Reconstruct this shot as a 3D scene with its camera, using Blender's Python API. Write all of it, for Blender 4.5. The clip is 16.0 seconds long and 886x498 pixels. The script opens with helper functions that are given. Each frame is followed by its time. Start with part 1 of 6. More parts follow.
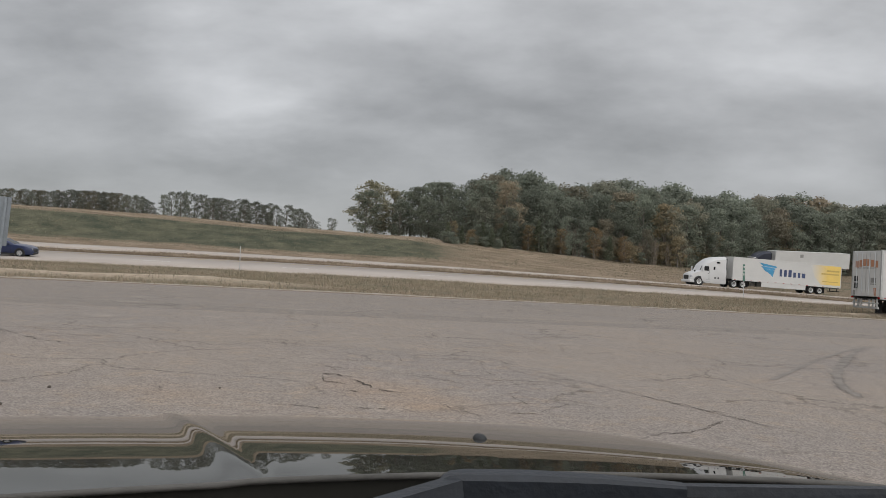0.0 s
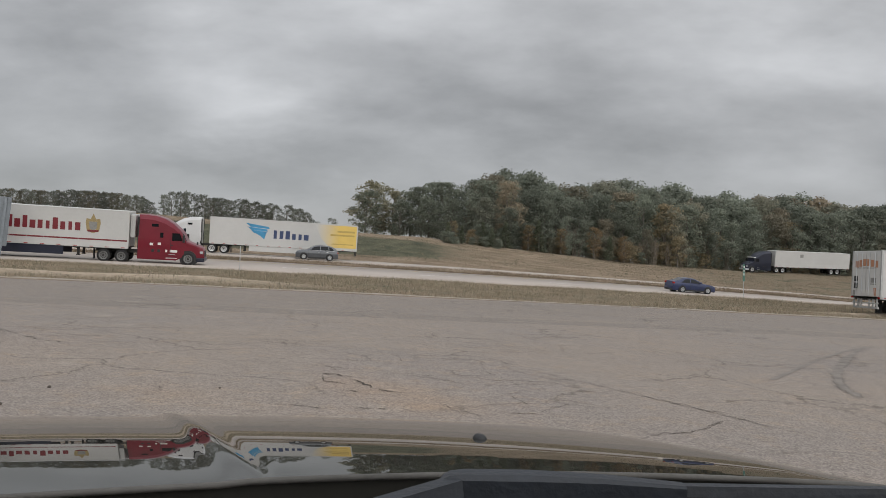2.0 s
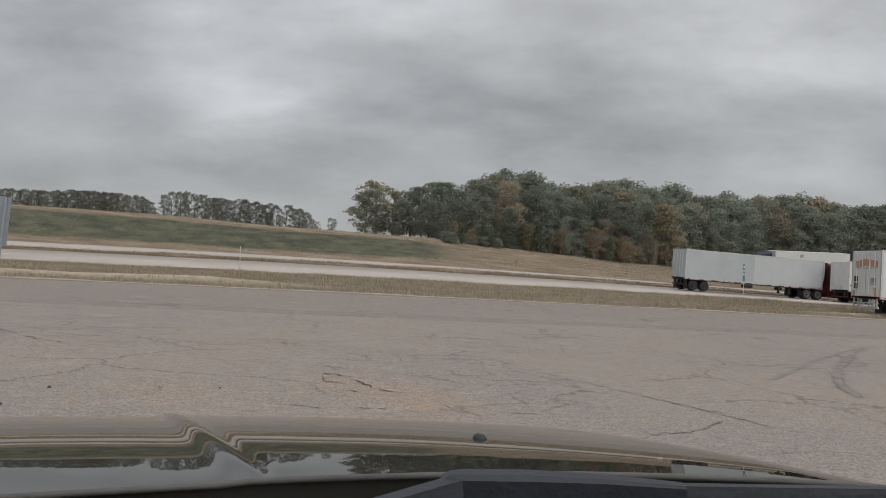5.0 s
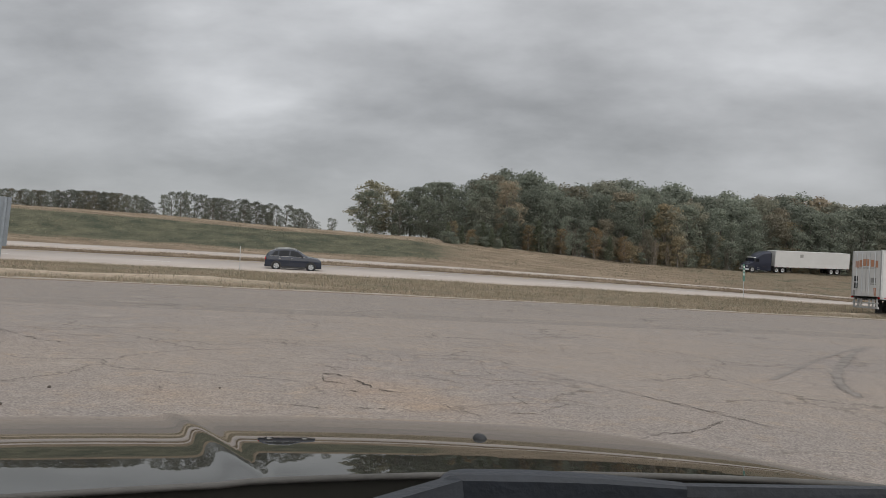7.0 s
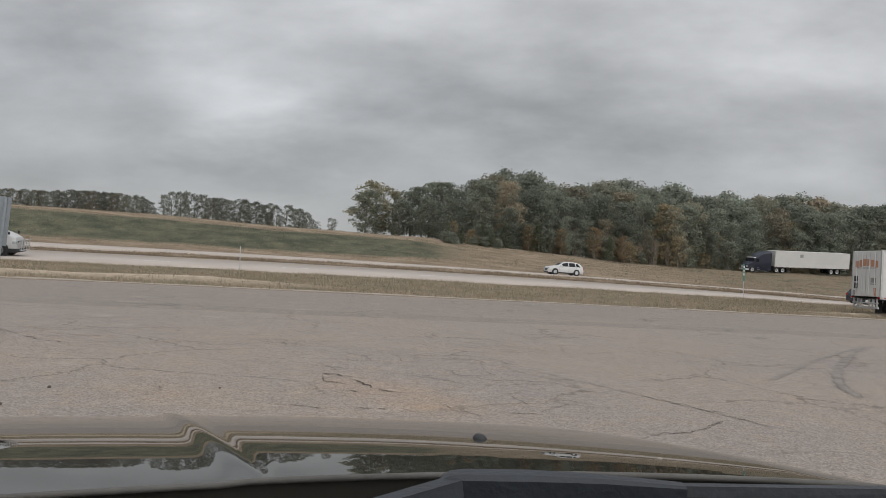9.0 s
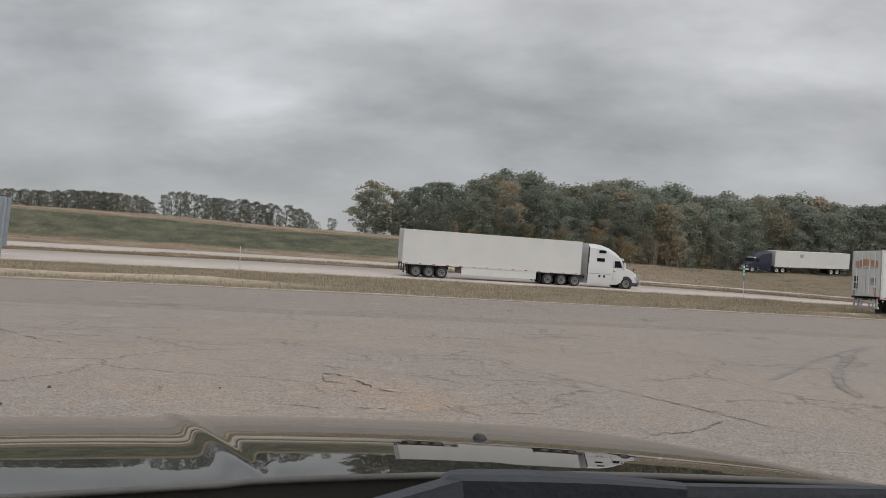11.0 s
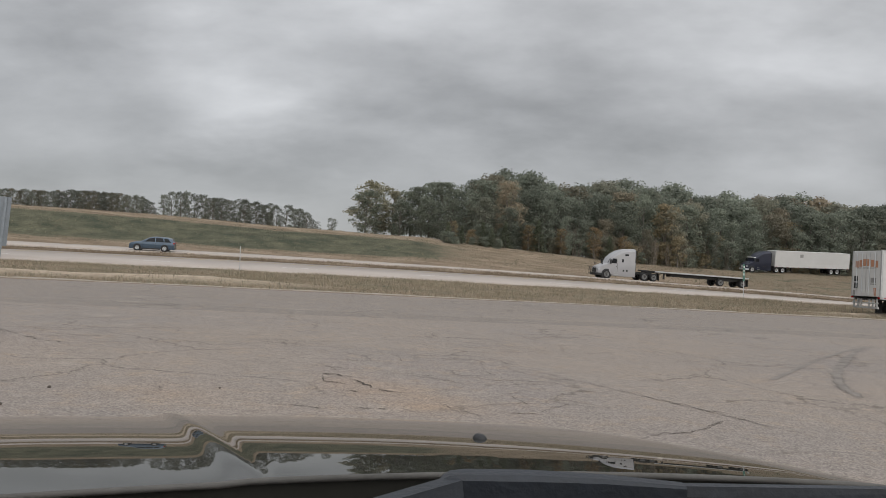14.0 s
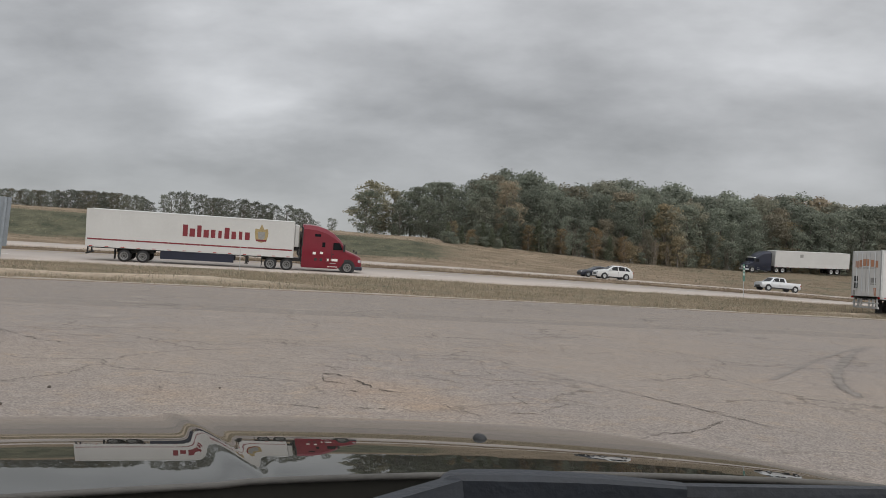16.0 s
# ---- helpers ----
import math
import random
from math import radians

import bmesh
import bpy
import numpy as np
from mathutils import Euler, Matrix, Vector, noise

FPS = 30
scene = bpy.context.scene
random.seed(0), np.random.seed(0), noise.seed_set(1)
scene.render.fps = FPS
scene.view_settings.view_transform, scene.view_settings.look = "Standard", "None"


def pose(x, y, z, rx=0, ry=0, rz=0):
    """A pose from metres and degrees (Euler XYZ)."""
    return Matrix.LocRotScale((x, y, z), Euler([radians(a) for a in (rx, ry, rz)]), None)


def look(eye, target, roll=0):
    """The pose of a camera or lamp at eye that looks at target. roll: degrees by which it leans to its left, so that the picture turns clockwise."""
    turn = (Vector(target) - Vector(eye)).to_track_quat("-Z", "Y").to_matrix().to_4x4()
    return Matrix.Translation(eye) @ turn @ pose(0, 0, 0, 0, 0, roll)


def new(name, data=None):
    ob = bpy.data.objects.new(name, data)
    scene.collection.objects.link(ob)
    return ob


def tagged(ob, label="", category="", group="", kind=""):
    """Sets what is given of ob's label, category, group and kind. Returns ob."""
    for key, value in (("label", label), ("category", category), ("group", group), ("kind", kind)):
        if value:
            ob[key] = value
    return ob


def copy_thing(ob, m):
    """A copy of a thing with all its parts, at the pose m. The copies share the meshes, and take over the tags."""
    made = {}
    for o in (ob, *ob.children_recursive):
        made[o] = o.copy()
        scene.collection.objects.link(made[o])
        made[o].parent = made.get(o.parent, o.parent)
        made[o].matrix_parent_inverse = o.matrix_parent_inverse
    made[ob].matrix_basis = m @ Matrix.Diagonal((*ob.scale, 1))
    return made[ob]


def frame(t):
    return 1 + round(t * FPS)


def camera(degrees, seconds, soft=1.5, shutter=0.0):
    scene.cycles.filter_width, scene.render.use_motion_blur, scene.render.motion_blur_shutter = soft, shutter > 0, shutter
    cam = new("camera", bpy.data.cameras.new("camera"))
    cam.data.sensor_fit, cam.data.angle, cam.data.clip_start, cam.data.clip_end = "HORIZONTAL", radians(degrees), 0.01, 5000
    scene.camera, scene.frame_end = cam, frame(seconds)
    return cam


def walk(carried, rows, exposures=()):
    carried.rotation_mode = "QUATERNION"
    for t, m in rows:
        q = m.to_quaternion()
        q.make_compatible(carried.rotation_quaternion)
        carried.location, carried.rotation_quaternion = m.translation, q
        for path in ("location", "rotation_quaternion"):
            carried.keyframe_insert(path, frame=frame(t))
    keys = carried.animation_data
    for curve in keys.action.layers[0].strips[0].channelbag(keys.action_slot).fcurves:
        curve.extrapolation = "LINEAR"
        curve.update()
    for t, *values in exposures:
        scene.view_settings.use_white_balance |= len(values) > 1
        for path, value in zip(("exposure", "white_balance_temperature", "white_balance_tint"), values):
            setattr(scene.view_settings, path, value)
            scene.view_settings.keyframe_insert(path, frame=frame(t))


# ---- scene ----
# ---- camera ----
EYE_H = 1.45
PITCH, ROLL = radians(1.5), 1.5
cam = camera(62, 16.0, soft=0.65)
aim = look((0, 0, EYE_H), (0, math.cos(PITCH), EYE_H + math.sin(PITCH)), ROLL)
walk(cam, [(0.0, aim), (16.0, aim)], [(0.0, -0.11), (6.6, -0.11), (7.4, -0.04), (16.0, -0.04)])

# ---- world, sun, exposure ----
SUN_EL, SUN_AZ = radians(17), radians(155)


def build_world():
    w = bpy.data.worlds.new("overcast_sky")
    scene.world = w
    w.use_nodes = True
    nt = w.node_tree
    nt.nodes.clear()
    N, L = nt.nodes.new, nt.links.new

    def math_node(op, a, b=None, clamp=False):
        m = N("ShaderNodeMath")
        m.operation, m.use_clamp = op, clamp
        for i, v in enumerate((a, b)):
            if v is None:
                continue
            if isinstance(v, (int, float)):
                m.inputs[i].default_value = v
            else:
                L(v, m.inputs[i])
        return m.outputs[0]

    tc = N("ShaderNodeTexCoord")
    sep = N("ShaderNodeSeparateXYZ")
    L(tc.outputs["Generated"], sep.inputs[0])
    up = math_node("MAXIMUM", sep.outputs["Z"], 0.0)
    # cloud deck: a flat sheet overhead, seen in perspective
    den = math_node("ADD", up, 0.30)
    px, py = math_node("DIVIDE", sep.outputs["X"], den), math_node("DIVIDE", sep.outputs["Y"], den)
    comb = N("ShaderNodeCombineXYZ")
    L(px, comb.inputs[0])
    L(py, comb.inputs[1])

    def clouds(scale, detail, rough, offset, stretch):
        mp = N("ShaderNodeMapping")
        mp.inputs["Location"].default_value = offset
        mp.inputs["Rotation"].default_value = (0, 0, radians(-14))
        mp.inputs["Scale"].default_value = stretch
        L(comb.outputs[0], mp.inputs[0])
        n = N("ShaderNodeTexNoise")
        n.inputs["Scale"].default_value, n.inputs["Detail"].default_value = scale, detail
        n.inputs["Roughness"].default_value, n.inputs["Distortion"].default_value = rough, 0.1
        L(mp.outputs[0], n.inputs["Vector"])
        return n.outputs["Fac"]

    soft_clouds = clouds(1.1, 4, 0.5, (0.4, 2.1, 0), (1, 1.3, 1))
    fine = clouds(2.6, 7, 0.55, (3.1, 1.7, 0), (0.8, 1.25, 1))
    warp = clouds(1.9, 4, 0.55, (7.3, 5.2, 0), (1, 1.2, 1))
    warp2 = clouds(2.3, 4, 0.55, (1.9, 9.4, 0), (1, 1.2, 1))
    # thicker and thinner stretches of the cloud deck over the hill, by bearing and slope
    ahead = math_node("MAXIMUM", sep.outputs["Y"], 0.05)
    bearing = math_node("ADD", math_node("DIVIDE", sep.outputs["X"], ahead), math_node("MULTIPLY", math_node("SUBTRACT", warp, 0.5), 0.42))
    slope = math_node("ADD", math_node("DIVIDE", sep.outputs["Z"], ahead), math_node("MULTIPLY", math_node("SUBTRACT", warp2, 0.5), 0.17))
    deck = math_node("SUBTRACT", 0.425, math_node("MULTIPLY", math_node("MINIMUM", up, 0.25), 0.34))
    for a0, s0, wa, ws, lift in CLOUD_LOBES:
        da, ds = math_node("DIVIDE", math_node("SUBTRACT", bearing, a0), wa), math_node("DIVIDE", math_node("SUBTRACT", slope, s0), ws)
        r2 = math_node("ADD", math_node("MULTIPLY", da, da), math_node("MULTIPLY", ds, ds))
        deck = math_node("ADD", deck, math_node("MULTIPLY", math_node("POWER", 2.718, math_node("MULTIPLY", r2, -1.0)), 1.35 * lift))
    billow = N("ShaderNodeTexNoise")
    billow.inputs["Scale"].default_value, billow.inputs["Detail"].default_value, billow.inputs["Roughness"].default_value = 4.4, 8, 0.55
    face = N("ShaderNodeCombineXYZ")
    L(math_node("DIVIDE", sep.outputs["X"], ahead), face.inputs[0])
    L(math_node("MULTIPLY", math_node("DIVIDE", sep.outputs["Z"], ahead), 2.4), face.inputs[1])
    L(face.outputs[0], billow.inputs["Vector"])
    for layer, k in ((soft_clouds, 0.12), (fine, 0.05), (billow.outputs["Fac"], 0.30)):
        deck = math_node("ADD", deck, math_node("MULTIPLY", math_node("SUBTRACT", layer, 0.5), k))
    deck = math_node("MAXIMUM", deck, 0.15)
    ramp = N("ShaderNodeVectorMath")
    ramp.operation = "SCALE"
    ramp.inputs[0].default_value = (0.985, 1.0, 1.03)
    L(deck, ramp.inputs["Scale"])
    # an overcast sky is brighter overhead than near the horizon
    gain = math_node("ADD", math_node("MULTIPLY", math_node("POWER", up, 1.3), 2.5), 1.0)
    # an even grey haze near the horizon
    haze = math_node("SUBTRACT", 1.0, math_node("MULTIPLY", up, 6.0), True)
    mixh = N("ShaderNodeMix")
    mixh.data_type = "RGBA"
    L(math_node("MULTIPLY", haze, 0.35), mixh.inputs["Factor"])
    L(ramp.outputs[0], mixh.inputs["A"])
    mixh.inputs["B"].default_value = (0.40, 0.41, 0.425, 1)
    sky = N("ShaderNodeTexSky")
    sky.sky_type, sky.sun_disc, sky.sun_elevation, sky.sun_rotation = "NISHITA", False, SUN_EL, SUN_AZ
    bg1, bg2, add, out = N("ShaderNodeBackground"), N("ShaderNodeBackground"), N("ShaderNodeAddShader"), N("ShaderNodeOutputWorld")
    vm = N("ShaderNodeVectorMath")
    vm.operation = "SCALE"
    L(mixh.outputs["Result"], vm.inputs[0])
    L(gain, vm.inputs["Scale"])
    L(vm.outputs[0], bg1.inputs[0])
    bg1.inputs[1].default_value = 0.92
    L(sky.outputs[0], bg2.inputs[0])
    bg2.inputs[1].default_value = 0.006
    L(bg1.outputs[0], add.inputs[0])
    L(bg2.outputs[0], add.inputs[1])
    L(add.outputs[0], out.inputs[0])


CLOUD_LOBES = ((-0.27, 0.225, 0.13, 0.045, 0.12), (-0.38, 0.285, 0.15, 0.04, 0.05), (0.53, 0.29, 0.17, 0.06, 0.12), (-0.08, 0.335, 0.2, 0.035, 0.05),
               (0.13, 0.205, 0.28, 0.035, -0.05), (0.27, 0.275, 0.17, 0.03, -0.035), (-0.56, 0.32, 0.12, 0.05, -0.05), (0.5, 0.13, 0.2, 0.03, 0.04),
               (-0.26, 0.135, 0.2, 0.03, -0.04))
build_world()
sun_data = bpy.data.lights.new("sun", "SUN")
sun_data.energy, sun_data.angle, sun_data.color = 2.4, radians(110), (1.0, 0.975, 0.94)
sun = new("sun", sun_data)
sun.matrix_world = look((math.sin(SUN_AZ) * math.cos(SUN_EL) * 50, math.cos(SUN_AZ) * math.cos(SUN_EL) * 50, math.sin(SUN_EL) * 50), (0, 0, 0))


# ---- materials ----
def material(name, color, rough=0.6, metal=0.0, var=0.25, scale=8.0, fine=60.0, bump=0.1, by="noise", second=None,
             spread=0.0, coat=0.0, spec=0.5, space="Object"):
    """Grain at two scales, roughness, bump; spread: lightness change from one piece or object to the next."""
    m = bpy.data.materials.new(name)
    m.use_nodes = True
    nt = m.node_tree
    N, L = nt.nodes.new, nt.links.new
    b = nt.nodes["Principled BSDF"]
    b.inputs["Roughness"].default_value, b.inputs["Metallic"].default_value = rough, metal
    b.inputs["Coat Weight"].default_value = coat
    b.inputs["Specular IOR Level"].default_value = spec
    tc = N("ShaderNodeTexCoord")
    n1, n2 = N("ShaderNodeTexNoise"), N("ShaderNodeTexNoise")
    for n, s in ((n1, scale), (n2, fine)):
        n.inputs["Scale"].default_value, n.inputs["Detail"].default_value = s, 4
        L(tc.outputs[space], n.inputs["Vector"])
    mix = N("ShaderNodeMix")
    mix.data_type = "RGBA"
    c2 = second or tuple(c * (1 - var) for c in color)
    ramp = N("ShaderNodeMapRange")
    ramp.inputs[1].default_value, ramp.inputs[2].default_value = 0.32, 0.68
    L(n1.outputs["Fac"], ramp.inputs[0])
    L(ramp.outputs[0], mix.inputs["Factor"])
    mix.inputs["A"].default_value, mix.inputs["B"].default_value = (*color, 1), (*c2, 1)
    hsv = N("ShaderNodeHueSaturation")
    L(mix.outputs["Result"], hsv.inputs["Color"])
    v = N("ShaderNodeMapRange")
    v.inputs[3].default_value, v.inputs[4].default_value = 1 - var * 0.6, 1 + var * 0.6
    L(n2.outputs["Fac"], v.inputs[0])
    val = v.outputs[0]
    if spread:
        r = N("ShaderNodeMapRange")
        r.inputs[3].default_value, r.inputs[4].default_value = 1 - spread, 1 + spread
        if by == "island":
            L(N("ShaderNodeNewGeometry").outputs["Random Per Island"], r.inputs[0])
        else:
            L(N("ShaderNodeObjectInfo").outputs["Random"], r.inputs[0])
        mm = N("ShaderNodeMath")
        mm.operation = "MULTIPLY"
        L(val, mm.inputs[0])
        L(r.outputs[0], mm.inputs[1])
        val = mm.outputs[0]
    L(val, hsv.inputs["Value"])
    L(hsv.outputs[0], b.inputs["Base Color"])
    if bump:
        bp = N("ShaderNodeBump")
        bp.inputs["Strength"].default_value, bp.inputs["Distance"].default_value = bump, 0.02
        L(n2.outputs["Fac"], bp.inputs["Height"])
        L(bp.outputs[0], b.inputs["Normal"])
    return m


def leaf_material(name, greens, autumn, amount):
    """Leaves that differ one from the next and tree from tree; some trees turn."""
    m = bpy.data.materials.new(name)
    m.use_nodes = True
    nt = m.node_tree
    N, L = nt.nodes.new, nt.links.new
    b = nt.nodes["Principled BSDF"]
    b.inputs["Roughness"].default_value = 0.7
    b.inputs["Specular IOR Level"].default_value = 0.2
    geo, obj = N("ShaderNodeNewGeometry"), N("ShaderNodeObjectInfo")
    r1 = N("ShaderNodeValToRGB")
    r1.color_ramp.elements[0].color, r1.color_ramp.elements[1].color = (*greens[0], 1), (*greens[1], 1)
    L(geo.outputs["Random Per Island"], r1.inputs[0])
    r2 = N("ShaderNodeValToRGB")
    r2.color_ramp.elements[0].color, r2.color_ramp.elements[1].color = (*autumn[0], 1), (*autumn[1], 1)
    L(geo.outputs["Random Per Island"], r2.inputs[0])
    k = N("ShaderNodeMapRange")
    k.inputs[1].default_value, k.inputs[2].default_value, k.inputs[4].default_value = 1 - amount, 1.0, 0.8
    L(obj.outputs["Random"], k.inputs[0])
    mix = N("ShaderNodeMix")
    mix.data_type = "RGBA"
    L(k.outputs[0], mix.inputs["Factor"])
    L(r1.outputs[0], mix.inputs["A"])
    L(r2.outputs[0], mix.inputs["B"])
    hsv = N("ShaderNodeHueSaturation")
    mul = N("ShaderNodeMath")
    mul.operation = "MULTIPLY_ADD"
    mul.inputs[1].default_value, mul.inputs[2].default_value = 7.0, 0.0
    L(obj.outputs["Random"], mul.inputs[0])
    fr = N("ShaderNodeMath")
    fr.operation = "FRACT"
    L(mul.outputs[0], fr.inputs[0])
    vr = N("ShaderNodeMapRange")
    vr.inputs[3].default_value, vr.inputs[4].default_value = 0.72, 1.3
    L(fr.outputs[0], vr.inputs[0])
    L(vr.outputs[0], hsv.inputs["Value"])
    L(mix.outputs["Result"], hsv.inputs["Color"])
    L(hsv.outputs[0], b.inputs["Base Color"])
    tr, add = N("ShaderNodeBsdfTranslucent"), N("ShaderNodeMixShader")
    L(hsv.outputs[0], tr.inputs[0])
    add.inputs[0].default_value = 0.5
    L(b.outputs[0], add.inputs[1])
    L(tr.outputs[0], add.inputs[2])
    L(add.outputs[0], nt.nodes["Material Output"].inputs[0])
    return m


M = {}
M["white_paint"] = material("white_paint", (0.53, 0.535, 0.54), 0.35, var=0.08, scale=0.7, fine=14, bump=0.02, coat=0.3)
M["trailer_white"] = material("trailer_white", (0.50, 0.50, 0.49), 0.45, var=0.07, scale=0.5, fine=6, bump=0.02)
M["trailer_old"] = material("trailer_old", (0.345, 0.37, 0.385), 0.5, var=0.14, scale=0.45, fine=5, bump=0.02)
M["trailer_patch"] = material("trailer_patch", (0.39, 0.41, 0.415), 0.5, var=0.1, scale=0.5, fine=5, bump=0.02)
M["cab_grey"] = material("cab_grey", (0.32, 0.32, 0.33), 0.35, var=0.08, scale=0.8, fine=12, bump=0.02, coat=0.3)
M["red_paint"] = material("red_paint", (0.165, 0.013, 0.026), 0.32, var=0.15, scale=0.9, fine=14, bump=0.02, coat=0.1, spec=0.35)
M["maroon_paint"] = material("maroon_paint", (0.10, 0.012, 0.02), 0.35, var=0.2, scale=0.9, fine=14, bump=0.02, coat=0.4)
M["navy_paint"] = material("navy_paint", (0.020, 0.024, 0.042), 0.3, var=0.2, scale=0.9, fine=14, bump=0.02, coat=0.1, spec=0.35)
M["blue_paint"] = material("blue_paint", (0.028, 0.04, 0.10), 0.3, metal=0.1, var=0.12, scale=0.9, fine=40, bump=0.0, coat=0.2, spec=0.4)
M["steel_blue"] = material("steel_blue", (0.05, 0.085, 0.13), 0.3, metal=0.3, var=0.12, scale=0.9, fine=40, bump=0.0, coat=0.7)
M["grey_paint"] = material("grey_paint", (0.10, 0.11, 0.125), 0.3, metal=0.4, var=0.12, scale=0.9, fine=40, bump=0.0, coat=0.7)
M["dark_paint"] = material("dark_paint", (0.020, 0.026, 0.042), 0.2, metal=0.0, var=0.15, scale=0.9, fine=40, bump=0.0, coat=0.3, spec=0.45)
M["silver_paint"] = material("silver_paint", (0.52, 0.54, 0.56), 0.3, metal=0.3, var=0.08, scale=0.9, fine=40, bump=0.0, coat=0.6)
M["rubber"] = material("rubber", (0.018, 0.018, 0.019), 0.85, var=0.3, scale=6, fine=50, bump=0.2)
M["black_plastic"] = material("black_plastic", (0.02, 0.021, 0.023), 0.55, var=0.3, scale=5, fine=60, bump=0.1)
M["chassis"] = material("chassis", (0.03, 0.029, 0.028), 0.6, metal=0.3, var=0.4, scale=3, fine=20, bump=0.2)
M["alloy"] = material("alloy", (0.55, 0.56, 0.57), 0.3, metal=0.85, var=0.12, scale=6, fine=40, bump=0.03)
M["dull_rim"] = material("dull_rim", (0.20, 0.20, 0.20), 0.5, metal=0.5, var=0.3, scale=5, fine=30, bump=0.05)
M["steel"] = material("steel", (0.45, 0.46, 0.46), 0.45, metal=0.8, var=0.2, scale=3, fine=30, bump=0.06)
M["glass"] = material("tinted_glass", (0.010, 0.012, 0.015), 0.08, var=0.05, bump=0.0, spec=0.22)
M["lamp"] = material("lamp_lens", (0.40, 0.42, 0.44), 0.1, var=0.1, bump=0.0, coat=0.8)
M["tail"] = material("tail_lens", (0.35, 0.01, 0.01), 0.15, var=0.1, bump=0.0, coat=0.8)
M["ink_navy"] = material("ink_navy", (0.03, 0.05, 0.13), 0.5, var=0.1, bump=0.0)
M["ink_blue"] = material("ink_blue", (0.05, 0.28, 0.50), 0.5, var=0.35, scale=1.2, bump=0.0)
M["ink_yellow"] = material("ink_yellow", (0.72, 0.50, 0.10), 0.5, var=0.12, scale=0.8, bump=0.0)
M["ink_gold"] = material("ink_gold", (0.34, 0.26, 0.12), 0.5, var=0.2, bump=0.0)
M["ink_amber"] = material("ink_amber", (0.50, 0.36, 0.10), 0.5, var=0.2, bump=0.0)
M["ink_maroon"] = material("ink_maroon", (0.17, 0.012, 0.02), 0.5, var=0.12, bump=0.0)
M["ink_orange"] = material("ink_orange", (0.42, 0.20, 0.11), 0.5, var=0.15, bump=0.0)
M["ink_grey"] = material("ink_grey", (0.25, 0.25, 0.24), 0.5, var=0.2, bump=0.0)
M["sign_green"] = material("sign_green", (0.07, 0.17, 0.135), 0.6, var=0.1, bump=0.0)
M["sign_back"] = material("sign_back", (0.22, 0.245, 0.27), 0.5, metal=0.5, var=0.15, scale=3, bump=0.05)
M["white_mark"] = material("white_mark", (0.7, 0.7, 0.68), 0.6, var=0.1, bump=0.0)
M["yellow_mark"] = material("yellow_mark", (0.5, 0.36, 0.12), 0.7, var=0.3, bump=0.0)
M["bark"] = material("bark", (0.19, 0.172, 0.15), 0.9, var=0.4, scale=3, fine=18, bump=0.5)
M["twig"] = material("twig", (0.24, 0.205, 0.165), 0.9, var=0.3, scale=3, fine=18, bump=0.3)
M["concrete"] = material("concrete_road", (0.42, 0.37, 0.33), 0.85, var=0.12, scale=0.25, fine=9, bump=0.1)
M["kerb"] = material("kerb_concrete", (0.37, 0.325, 0.28), 0.9, var=0.25, scale=1.5, fine=20, bump=0.2)
M["leaf"] = leaf_material("oak_leaves", ((0.160, 0.182, 0.145), (0.270, 0.290, 0.232)), ((0.245, 0.200, 0.145), (0.33, 0.262, 0.185)), 0.30)
M["leaf_crest"] = leaf_material("crest_leaves", ((0.150, 0.170, 0.135), (0.255, 0.272, 0.212)), ((0.20, 0.19, 0.13), (0.28, 0.25, 0.17)), 0.2)
M["leaf_far"] = leaf_material("far_leaves", ((0.14, 0.152, 0.132), (0.235, 0.245, 0.205)), ((0.11, 0.095, 0.065), (0.17, 0.135, 0.08)), 0.2)
M["leaf_pine"] = leaf_material("cedar_leaves", ((0.115, 0.135, 0.095), (0.20, 0.215, 0.145)), ((0.1, 0.09, 0.06), (0.14, 0.13, 0.07)), 0.2)
M["leaf_rust"] = leaf_material("rust_leaves", ((0.21, 0.18, 0.12), (0.33, 0.275, 0.175)), ((0.26, 0.18, 0.105), (0.35, 0.245, 0.145)), 0.4)
M["grass_dry"] = material("dry_grass", (0.38, 0.315, 0.235), 0.9, var=0.4, scale=0.45, fine=2.2, bump=0, second=(0.24, 0.20, 0.135), spread=0.25, by="island")
M["grass_brown"] = material("brown_weeds", (0.27, 0.208, 0.152), 0.9, var=0.3, scale=0.3, fine=3, bump=0, second=(0.24, 0.195, 0.125), spread=0.25, by="island")
M["median_weeds"] = material("median_weeds", (0.19, 0.14, 0.10), 0.9, var=0.4, scale=0.4, fine=3, bump=0, second=(0.13, 0.105, 0.07), spread=0.25, by="island")
M["grass_green"] = material("green_grass", (0.080, 0.090, 0.062), 0.9, var=0.45, scale=0.22, fine=2, bump=0, second=(0.155, 0.143, 0.096), spread=0.2, by="island")


